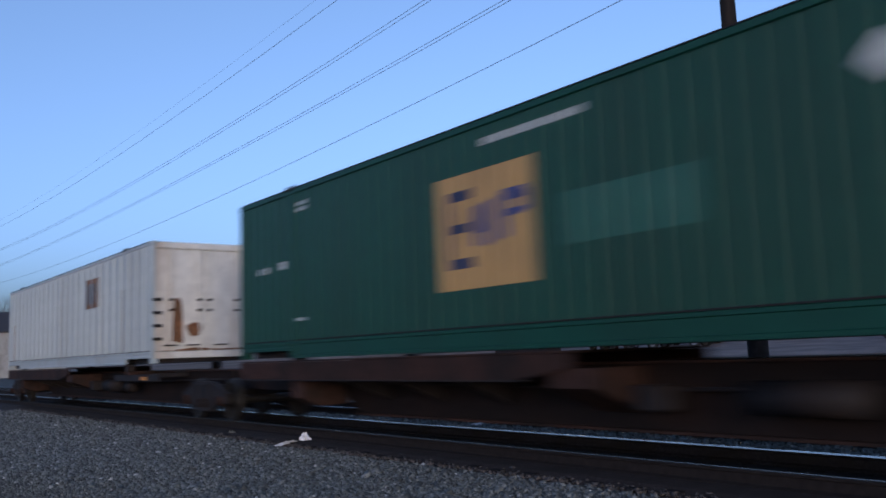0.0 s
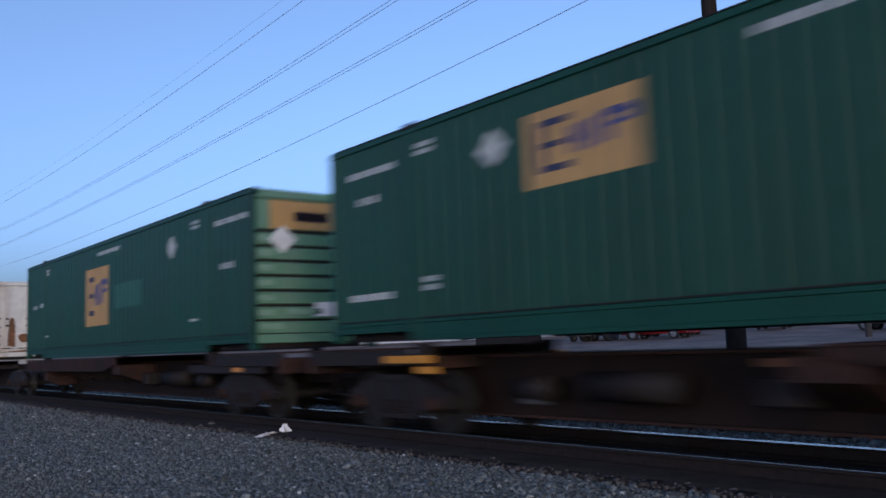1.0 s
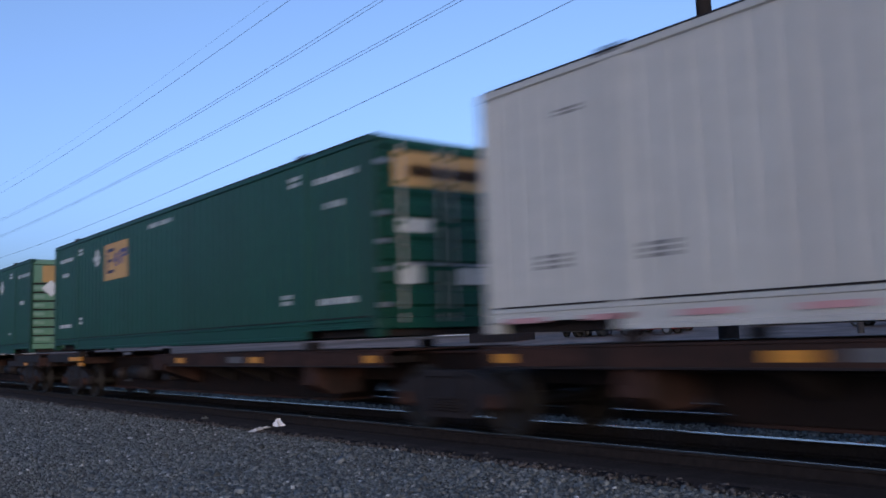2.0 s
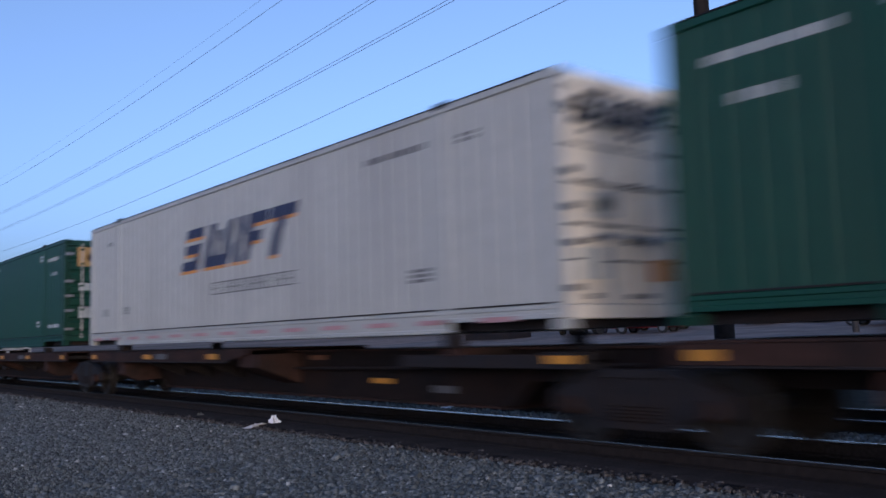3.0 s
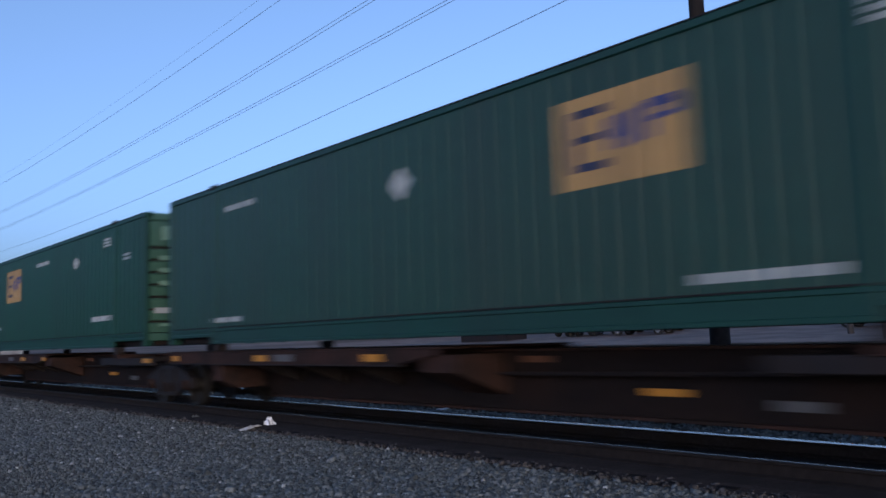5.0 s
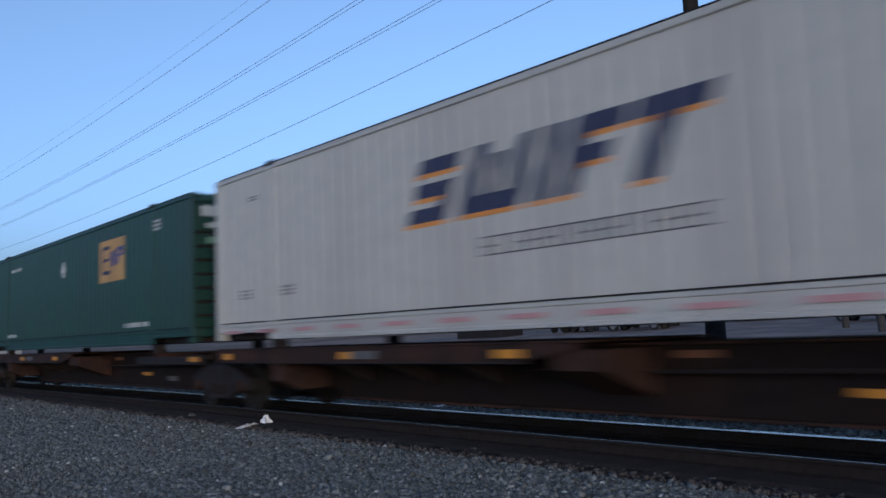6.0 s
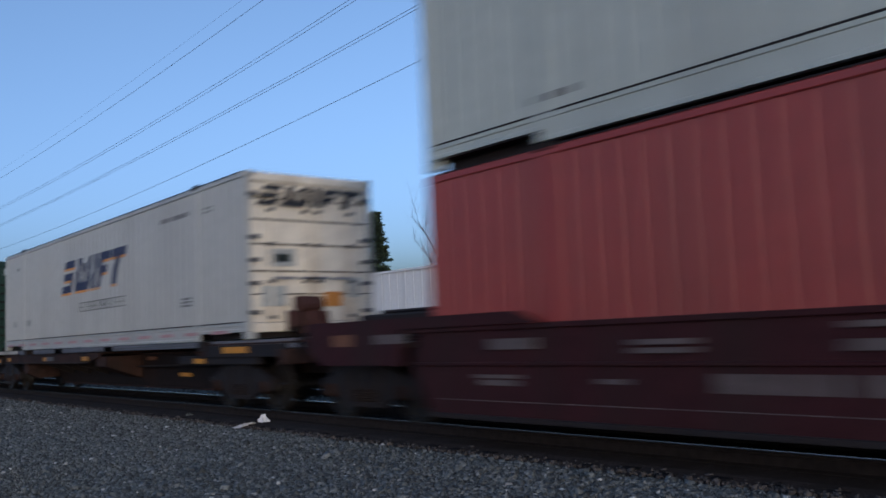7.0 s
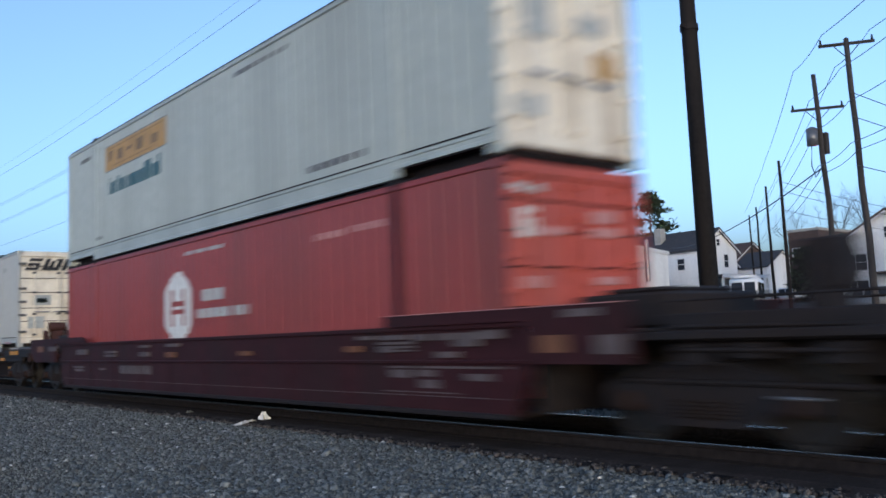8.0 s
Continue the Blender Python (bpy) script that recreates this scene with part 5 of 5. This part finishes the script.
bb = thing("brick_building", "flat-roofed dark brick building", "building")
part("wall", boxes((95.0, 107, 48.2, 51.8, 2.0, 10.9)), M["brick"], bb)
part("parapet", boxes((94.9, 107.1, 48.1, 51.9, 10.904, 11.2), bevel=0.03), M["concrete"], bb)
for y in (48.8, 50.4):
    window(bb, 95.0, 0, y, y + 0.9, 7.4, 9.0)
lb = gabled("house", "grey house with a dark roof far down the line", 20, 32, 131, 143, 6.4, 9.2, "concrete", "shingle", along="x")
window(lb, 20, 0, 133, 134, 3.4, 5.0)
for k, (x0, y0, w, d, e, r, wall, roof) in enumerate(((112, 64.5, 8, 5, 8.4, 10.6, "siding", "shingle"), (120, 74, 9, 9, 10.5, 13, "brick", "shingle_brown"), (104, 68.5, 7, 6, 8.8, 11, "metal_wall", "shingle"), (62, -2, 10, 12, 6.5, 9, "brick", "shingle"))):
    far = gabled("house", "small gabled house farther up the street", x0, x0 + w, y0, y0 + d, e, r, wall, roof)
    window(far, x0, 0, y0 + 2, y0 + 3, e - 2.4, e - 1.0), window(far, x0, 0, y0 + 5, y0 + 6, e - 2.4, e - 1.0)

wall = boxes((44.0, 44.25, -10, 19, 0.2, 1.75), (43.95, 44.3, -10, 19, 1.752, 1.82))
tagged(part("retaining_wall", wall, M["concrete"], None), "low pale concrete wall along the street", "wall", kind="structure")


# ---- vehicles ----
def car(label, x, y, turn, paint, length=4.5, tall=1.45, van=False):
    c = thing("van" if van else "car", label, "van" if van else "car")
    c.matrix_world = pose(x, y, ground_z(x), 0, 0, turn)
    h, w, l = tall, 0.9, length / 2
    if van:
        body = [(-l, 0.4), (l - 0.1, 0.4), (l, 0.9), (l - 0.35, 1.1), (l - 1.0, h - 0.1), (l - 1.3, h), (-l + 0.1, h), (-l, h - 0.2)]
    else:
        body = [(-l, 0.35), (l - 0.05, 0.35), (l, 0.65), (l - 0.9, 0.88), (l - 1.6, h - 0.06), (l - 1.9, h), (-l + 1.1, h), (-l + 0.9, h - 0.05), (-l + 0.25, 0.95), (-l, 0.9)]
    bm = prism(body, "x", -w, w)
    bmesh.ops.bevel(bm, geom=list(bm.edges), offset=0.06, segments=2, affect="EDGES")
    b = part("body", bm, M[paint], c, "", True)
    z0, z1 = (1.12, h - 0.25) if van else (0.92, h - 0.12)
    spans = ((-l + 0.3, -0.35), (-0.2, l - 1.35)) if van else ((-l + 1.0, -0.1), (0.0, l - 1.75))
    for s in (-1, 1):
        for a, q in spans:
            part("side_window", prism([(a, z0), (q + 0.15, z0), (q, z1), (a + 0.1, z1)], "x", min(s * w, s * (w + 0.008)), max(s * w, s * (w + 0.008))), M["pane"], b)
        part("tail_lamp", boxes((min(s * 0.65, s * 0.88), max(s * 0.65, s * 0.88), -l - 0.02, -l + 0.05, 0.7, 0.9)), M["car_red"], b)
    part("rear_window", boxes((-w + 0.15, -0.06, -l - 0.008, -l + 0.02, z0, z1), (0.06, w - 0.15, -l - 0.008, -l + 0.02, z0, z1)) if van else prism([(-l + 0.30, 1.0), (-l + 0.86, h - 0.1), (-l + 0.9, h - 0.1), (-l + 0.34, 1.0)], "x", -w + 0.15, w - 0.15), M["pane"], b)
    part("bumper", boxes((-w, w, -l - 0.08, -l + 0.1, 0.36, 0.55), bevel=0.03), M["dark" if van else paint], b)
    for s in (-1, 1):
        for yy in (-l + 0.85, l - 0.85):
            t = shared(("tyre",), "wheel", lambda: lathe_x(bmesh.new(), [(-0.1, 0.33), (0.1, 0.33), (0.11, 0.2), (-0.11, 0.2)], 18), M["tyre"], c)
            t.location = (s * (w - 0.1), yy, 0.33)
            shared(("rim",), "rim", lambda: tube(bmesh.new(), (-0.105, 0, 0), (0.105, 0, 0), 0.2, None, 14), M["car_grey"], t)
    return c


car("white van with dark side windows, parked", 58.5, 41.8, 52, "car_white", 5.2, 2.4, True)
vn = car("white passenger van with a roof rack", 55.2, 33.3, -66, "car_white", 5.2, 2.45, True)
part("roof_rack", boxes(*[(-0.8, 0.8, y, y + 0.06, 2.62, 2.68) for y in (-2.2, -1.2, -0.2)], (-0.8, -0.74, -2.2, 0.5, 2.62, 2.68), (0.74, 0.8, -2.2, 0.5, 2.62, 2.68), *[(x, x + 0.05, y, y + 0.05, 2.4, 2.62) for x in (-0.8, 0.75) for y in (-2.2, -0.6)]), M["frame_white"], vn, "white pipe rack")
car("red car parked behind the tracks", 45.3, 35.4, 12, "car_red")
car("dark blue car parked behind the tracks", 49.5, 37.6, 20, "car_dark")
car("silver car parked behind the tracks", 47.5, 21.5, 5, "car_grey")
car("dark car parked behind the tracks", 48.0, 19.6, -8, "car_dark")
car("silver car parked behind the tracks", 46.0, 41.5, 100, "car_grey")
car("white car coming down the street with lit headlamps", 81, 44.0, 150, "car_white")

wb = thing("storage_bin", "open white steel bin with a dark rim", "bin")
wb.matrix_world = pose(41.0, 43.6, ground_z(41.0), 0, 0, 10)
part("bin_wall", boxes((-0.1, 0, 0, 4, 1.7, 3.1), (2.4, 2.5, 0, 4, 1.7, 3.1), (0, 2.4, 3.9, 4.0, 1.7, 3.1), (0, 2.4, 0, 0.1, 1.7, 3.0)), M["car_white"], wb)
part("bin_frame", boxes((-0.05, 2.45, 0.05, 3.95, 0.0, 1.697)), M["dark"], wb)
part("bin_rim", boxes((-0.16, 0.06, -0.06, 4.06, 3.104, 3.2), (2.34, 2.56, -0.06, 4.06, 3.104, 3.2)), M["dark"], wb)

bl = thing("boom_lift", "cream boom lift with red base and raised basket", "boom lift")
bl.matrix_world = pose(45.8, 40.0, ground_z(45.8), 0, 0, 0)
base = part("chassis", boxes((-1.6, 1.6, -1.1, 1.1, 0.5, 0.95), (-1.3, 1.3, -1.0, 1.0, 0.95, 1.75), bevel=0.08), M["lift_red"], bl, "red chassis and turntable")
for x in (-1.2, 1.2):
    for y in (-1.05, 1.05):
        part("wheel", tube(bmesh.new(), (x, y - 0.18, 0.45), (x, y + 0.18, 0.45), 0.45, None, 18), M["tyre"], bl)
arm = bmesh.new()
for a, b, r in (((-0.9, 0.3, 1.6), (-0.35, -0.1, 4.4), 0.30), ((-0.35, -0.1, 4.4), (0.6, -1.0, 7.1), 0.24)):
    tube(arm, a, b, r, r * 0.9, 6)
part("boom", arm, M["lift_white"], bl, "cream telescopic boom")
part("boom_joint", tube(bmesh.new(), (-0.35, -0.4, 4.4), (-0.35, 0.2, 4.4), 0.26, None, 12), M["dark"], bl)
part("hydraulic_ram", tube(bmesh.new(), (-0.6, 0.1, 2.6), (0.0, -0.4, 5.2), 0.07, None, 8), M["dark"], bl)
bx = lambda x, y: (0.6 + x * 0.77 + y * 0.64, -1.0 - x * 0.64 + y * 0.77)
part("basket_floor", prism([bx(-1.2, -0.45), bx(1.4, -0.45), bx(1.4, 0.45), bx(-1.2, 0.45)], "z", 7.12, 7.22), M["lift_red"], bl)
cage = bmesh.new()
q = [bx(-1.2, -0.45), bx(0.1, -0.45), bx(1.4, -0.45), bx(1.4, 0.45), bx(0.1, 0.45), bx(-1.2, 0.45)]
for z in (7.75, 8.25):
    for a, b in zip(q, q[1:] + q[:1]):
        tube(cage, (*a, z), (*b, z), 0.03, None, 5)
for a in q:
    tube(cage, (*a, 7.2), (*a, 8.25), 0.03, None, 5)
part("basket_rail", cage, M["lift_white"], bl)
part("control_box", boxes((bx(-0.2, 0)[0] - 0.35, bx(-0.2, 0)[0] + 0.35, bx(-0.2, 0)[1] - 0.3, bx(-0.2, 0)[1] + 0.3, 8.15, 8.75), bevel=0.05), M["dark"], bl)
part("tool_tray", boxes((bx(0.9, 0)[0] - 0.45, bx(0.9, 0)[0] + 0.45, bx(0.9, 0)[1] - 0.3, bx(0.9, 0)[1] + 0.3, 7.25, 7.8), bevel=0.05), M["brick"], bl)

sg = thing("crossing_signal", "red signal lamp lit on a short post", "signal")
sg.location = (69.5, 34.0, ground_z(69.5))
part("post", tube(bmesh.new(), (0, 0, -0.2), (0, 0, 2.6), 0.06), M["galv"], sg)
part("hood", boxes((-0.02, 0.3, -0.35, 0.35, 2.3, 3.0), bevel=0.05), M["dark"], sg)
part("lamp", tube(bmesh.new(), (-0.06, 0, 2.65), (-0.01, 0, 2.65), 0.22, None, 14), M["lamp_red"], sg)


# ---- trees ----
def bare_tree(label, x, y, height, seed):
    rng = random.Random(seed)
    t = thing("bare_tree", label, "tree")
    t.location = (x, y, ground_z(x) - 0.2)
    trunk, crown = bmesh.new(), bmesh.new()

    def grow(p, d, length, r, level):
        bm_ = trunk if level < 2 else crown
        for k in range(3):
            d2 = (d + Vector((rng.uniform(-1, 1), rng.uniform(-1, 1), rng.uniform(-0.3, 0.6))) * 0.13).normalized()
            q_ = p + d2 * length / 3
            tube(bm_, p, q_, r, r * 0.82, 5 if level < 2 else 3, False)
            p, d, r = q_, d2, r * 0.82
            if level < 5 and (k > 0 or level > 0):
                for _ in range(2 if level < 4 else 2):
                    side = Vector((rng.uniform(-1, 1), rng.uniform(-1, 1), rng.uniform(0.0, 0.9))).normalized()
                    if rng.random() < (0.9 if level < 3 else 0.55):
                        grow(p, (d * 0.75 + side * 0.75).normalized(), length * rng.uniform(0.45, 0.68), r * 0.6, level + 1)
    grow(Vector((0, 0, 0)), Vector((rng.uniform(-0.05, 0.05), 0, 1)), height * 0.62, height * 0.018, 0)
    part("trunk", trunk, M["bark"], t)
    tagged(part("crown", crown, M["twig"], t), kind="stuff")
    return t


for k, (x, y, h) in enumerate(((88, 108, 17), (91, 105, 16), (95, 109, 15), (101, 104, 13), (107, 108, 13), (127, 62, 13.5), (131, 59, 13.5), (128, 68, 11), (136, 56, 12), (22, 160, 12), (30, 168, 13))):
    bare_tree("leafless grey tree behind the buildings", x, y, h, k + 3)


def evergreen(label, x, y, height, width, seed, low=0.15, boughs=9.0, inner=0.35, spread=0.25):
    """A conifer: trunk, boughs in uneven whorls, and many small flat clumps of needles."""
    rng = random.Random(seed)
    t = thing("evergreen_tree", label, "tree")
    t.location = (x, y, ground_z(x) - 0.2)
    part("trunk", tube(bmesh.new(), (0, 0, 0), (0, 0, height * 0.97), height * 0.022, 0.03, 8), M["bark"], t)
    limbs = bmesh.new()
    vs, fs = [], []
    for k in range(int(height * boughs)):
        f = low + (1 - low) * rng.random() ** 1.1
        reach = width / 2 * (1.02 - f) ** 0.6 * rng.uniform(0.45, 1.1)
        a = rng.uniform(0, math.tau)
        tip = Vector((math.cos(a) * reach, math.sin(a) * reach, f * height + reach * rng.uniform(-0.15, 0.3)))
        root = Vector((0, 0, f * height))
        tube(limbs, root, tip, 0.035, 0.012, 4, False)
        for _ in range(44):
            c = root.lerp(tip, rng.uniform(inner, 1.05)) + Vector((rng.gauss(0, spread), rng.gauss(0, spread), rng.gauss(0, spread * 0.65)))
            s = rng.uniform(0.22, 0.62)
            u_ = Vector((rng.uniform(-1, 1), rng.uniform(-1, 1), rng.uniform(-0.5, 0.5))).normalized() * s
            w_ = Vector((rng.uniform(-1, 1), rng.uniform(-1, 1), rng.uniform(-0.5, 0.5))).normalized() * s * 0.6
            n_ = len(vs)
            vs += [c - u_, c + w_, c + u_, c - w_ * 0.7]
            fs += [(n_, n_ + 1, n_ + 2), (n_, n_ + 2, n_ + 3)]
    part("boughs", limbs, M["bark"], t)
    me = bpy.data.meshes.new("needles")
    me.from_pydata([tuple(v) for v in vs], [], fs)
    me.materials.append(M["needle"])
    tagged(part("crown", me, None, t), kind="stuff")
    return t


evergreen("tall dark pine behind the white house", 98.5, 73.6, 15.6, 12.0, 1, 0.35, 3.2, 0.6, 0.42)
evergreen("broad dark evergreen behind the warehouse", 91.5, 79.6, 13.0, 12.5, 2, 0.3, 5.0, 0.5, 0.45)
evergreen("dark evergreen behind the warehouse", 89.5, 82.0, 11.8, 10.0, 5, 0.3, 5.0, 0.5, 0.45)
evergreen("tall dark spruce behind the warehouse", 75.5, 106.5, 17.5, 8.5, 9, 0.2)
evergreen("small dark cypress on the hill", 86.0, 95.0, 10.5, 2.6, 3)
evergreen("dense dark evergreen beside the street", 81.0, 42.6, 5.6, 4.5, 4, 0.05)
evergreen("dense dark evergreen beside the street", 84.0, 40.6, 6.2, 5.0, 6, 0.05)


def far_hill(label, seed, x0, y0, x1, y1, base, height):
    """A wooded ridge, far off."""
    rng = random.Random(seed)
    bm_ = bmesh.new()
    rows = []
    for k in range(61):
        f = k / 60
        x, y = x0 + (x1 - x0) * f, y0 + (y1 - y0) * f
        h = base + height * (0.55 + 0.3 * math.sin(f * 7 + seed) + 0.15 * rng.random())
        rows.append([bm_.verts.new((x, y, 0)), bm_.verts.new((x + 20, y + 20, h * 0.7)), bm_.verts.new((x + 60, y + 60, h))])
    for a, b in zip(rows, rows[1:]):
        for i in range(2):
            bm_.faces.new((a[i], b[i], b[i + 1], a[i + 1]))
    tagged(part("backdrop_hill", bm_, M["haze"], None), label, "hill", kind="structure")


far_hill("hazy wooded ridge on the horizon", 1, 520, -100, 60, 900, 12, 16)


# ---- gravel, litter ----
def scatter_stones(name, label, count, seed, x0, x1, y0, y1, size, lift, keep, material="stone"):
    rng = np.random.default_rng(seed)
    xs, ys = rng.uniform(x0, x1, count * 3), y0 + (y1 - y0) * rng.random(count * 3) ** 1.5
    ok = keep(xs, ys)
    xs, ys = xs[ok][:count], ys[ok][:count]
    n = len(xs)
    px, pz = np.array([p[0] for p in PROFILE]), np.array([p[1] for p in PROFILE])
    zs = np.interp(xs, px, pz) + lift
    corner = np.array([(i, j, k) for i in (-1, 1) for j in (-1, 1) for k in (-1, 1)], float) * 0.5
    far = 1 + np.clip((ys - 14) / 40, 0, 1.0)
    dims = rng.uniform(0.55, 1.2, (n, 1, 3)) * (size * rng.lognormal(0, 0.28, n) * far)[:, None, None]
    v = corner[None] * dims * rng.uniform(0.55, 1.1, (n, 8, 3))
    a, b = rng.uniform(0, 6.28, n), rng.uniform(-0.9, 0.9, n)
    ca, sa, cb, sb = np.cos(a), np.sin(a), np.cos(b), np.sin(b)
    R = np.stack([np.stack([ca, -sa * cb, sa * sb], 1), np.stack([sa, ca * cb, -ca * sb], 1), np.stack([0 * a, sb, cb], 1)], 1)
    v = np.einsum("nij,nkj->nki", R, v) + np.stack([xs, ys, zs + rng.uniform(-0.005, 0.012, n)], 1)[:, None]
    quads = np.array(((0, 1, 3, 2), (4, 6, 7, 5), (0, 4, 5, 1), (2, 3, 7, 6), (0, 2, 6, 4), (1, 5, 7, 3)))
    f = (np.arange(n)[:, None, None] * 8 + quads[None]).reshape(-1)
    me = bpy.data.meshes.new(name)
    me.vertices.add(n * 8), me.loops.add(len(f)), me.polygons.add(n * 6)
    me.vertices.foreach_set("co", v.reshape(-1).astype(np.float32))
    me.loops.foreach_set("vertex_index", f.astype(np.int32))
    me.polygons.foreach_set("loop_start", np.arange(0, n * 24, 4, dtype=np.int32))
    me.update(calc_edges=True)
    me.materials.append(M[material])
    return tagged(part(name, me, None, None), label, "gravel", kind="stuff")


chance = lambda x, y: np.abs(np.sin(x * 129.898 + y * 782.33) * 43758.5453) % 1.0
wedge = lambda x, y: (y > 0.36 * x) & (y < 5.2 * x + 2)
rough = lambda x, y: wedge(x, y) & (chance(x, y) < (x - 2.4 + 0.5 * np.sin(y * 0.9)) / 2.2)
scatter_stones("gravel", "loose grey crushed stone beside the track", 105000, 5, 2.2, 6.74, 2.0, 34, 0.041, 0.003, rough)
scatter_stones("gravel", "fine trodden grey gravel on the path", 42000, 35, 1.0, 5.2, 2.0, 34, 0.021, 0.002, lambda x, y: wedge(x, y) & (chance(x, y) > (x - 3.0 + 0.5 * np.sin(y * 0.9)) / 2.2))
scatter_stones("gravel", "stray grey stones spilled on the brown track bed", 3600, 45, 6.66, 7.10, 2.0, 34, 0.034, 0.045, lambda x, y: wedge(x, y) & (chance(x, y) > (x - 6.60) / 0.52), "stone_brown")
scatter_stones("gravel", "sparse pale stones among the grey crushed stone", 500, 15, 2.6, 6.7, 2.0, 30, 0.040, 0.014, wedge, "stone_pale")
scatter_stones("gravel", "loose grey crushed stone farther along the track", 26000, 25, -3.0, 6.72, -12, 36, 0.05, 0.002, lambda x, y: ~wedge(x, y) | (x < 1.0) | (y < 2.0))
scatter_stones("ballast", "grey ballast between the two tracks", 14000, 6, 9.35, 10.5, 2.5, 36, 0.05, 0.006, wedge)
scatter_stones("ballast", "grey ballast filling the second track", 14000, 16, 10.5, 13.0, 3.0, 36, 0.045, 0.012, wedge)
scatter_stones("ballast", "grey ballast beyond the second track", 9000, 7, 12.9, 15.0, 4, 36, 0.055, 0.004, wedge)
scatter_stones("ballast", "stones between the rails, painted dark as train shade", 6000, 8, 7.5, 8.85, 2.5, 40, 0.034, 0.062, wedge, "stone_dark")


def crumpled(name, label, at, size, seed, material="paper"):
    """A torn, folded sheet with thickness."""
    rng = random.Random(seed)
    bm_ = bmesh.new()
    n = 7
    g = [[bm_.verts.new(((i / (n - 1) - 0.5) * size[0] + rng.uniform(-0.02, 0.02), (j / (n - 1) - 0.5) * size[1] * (0.5 + 0.5 * math.sin(i * 1.3 + seed) ** 2) + rng.uniform(-0.02, 0.02),
                          size[2] * rng.random() * math.sin(math.pi * j / (n - 1)))) for j in range(n)] for i in range(n)]
    for i in range(n - 1):
        for j in range(n - 1):
            bm_.faces.new((g[i][j], g[i + 1][j], g[i + 1][j + 1], g[i][j + 1]))
    ret = bmesh.ops.extrude_face_region(bm_, geom=list(bm_.faces))
    for v in ret["geom"]:
        if isinstance(v, bmesh.types.BMVert):
            v.co.z += 0.006
    ob = tagged(part(name, bm_, M[material], None), label, "litter")
    ob.location = at
    return ob


crumpled("plastic_scrap", "crumpled white plastic scrap beside the rail", (7.10, 13.42, -0.18), (0.14, 0.22, 0.15), 3)
strip = crumpled("plastic_strip", "torn white plastic strip lying on the ballast", (6.74, 13.32, -0.185), (0.10, 0.78, 0.05), 4)
strip.rotation_euler = (0, 0, -1.02)
crumpled("paper_scrap", "flat white scrap lying between the tracks", (10.75, 13.3, -0.19), (0.2, 0.5, 0.05), 6)
crumpled("leaf_scrap", "grey-brown scrap lying beside the rail", (7.0, 16.2, -0.19), (0.12, 0.16, 0.08), 8, "stone")

# ---- tracks, last of the large pieces ----
near_track = build_track("track_near", TRACK, "near railway track with timber ties", -4, 75, (0.0012, 0.022))
rng = random.Random(77)
# small black blocks stand in for the shadow gaps at the tie ends
TIE_END_SHADE = boxes((-0.05, 0.06, -0.10, 0.10, -0.06, 0.0), bevel=0.008)
first = None
for k in range(52):
    ob = part("tie_end", TIE_END_SHADE if first is None else first.data, M["shade_black"] if first is None else None, near_track)
    first = first or ob
    ob.location = (6.80 + rng.uniform(-0.05, 0.05), 3.0 + k * 0.5 + rng.uniform(-0.05, 0.05), -0.178 + rng.uniform(-0.008, 0.004))

build_track("track_far", TRACK_2, "second railway track with timber ties", -2, 60, (0.012, 0.012))


# ---- movement ----
def motions():
    for ob, x, y, z in MOVING:
        walk(ob, [(t, pose(x, y + SPEED * t, z)) for t in (0.0, 4.0, SECONDS)])
    turn = math.degrees(SPEED / 0.42) / 30
    for w, y in WHEELS:
        walk(w, [(k / 30, pose(0, y, 0.42, -turn * k)) for k in range(int(SECONDS * 30) + 1)])


motions()
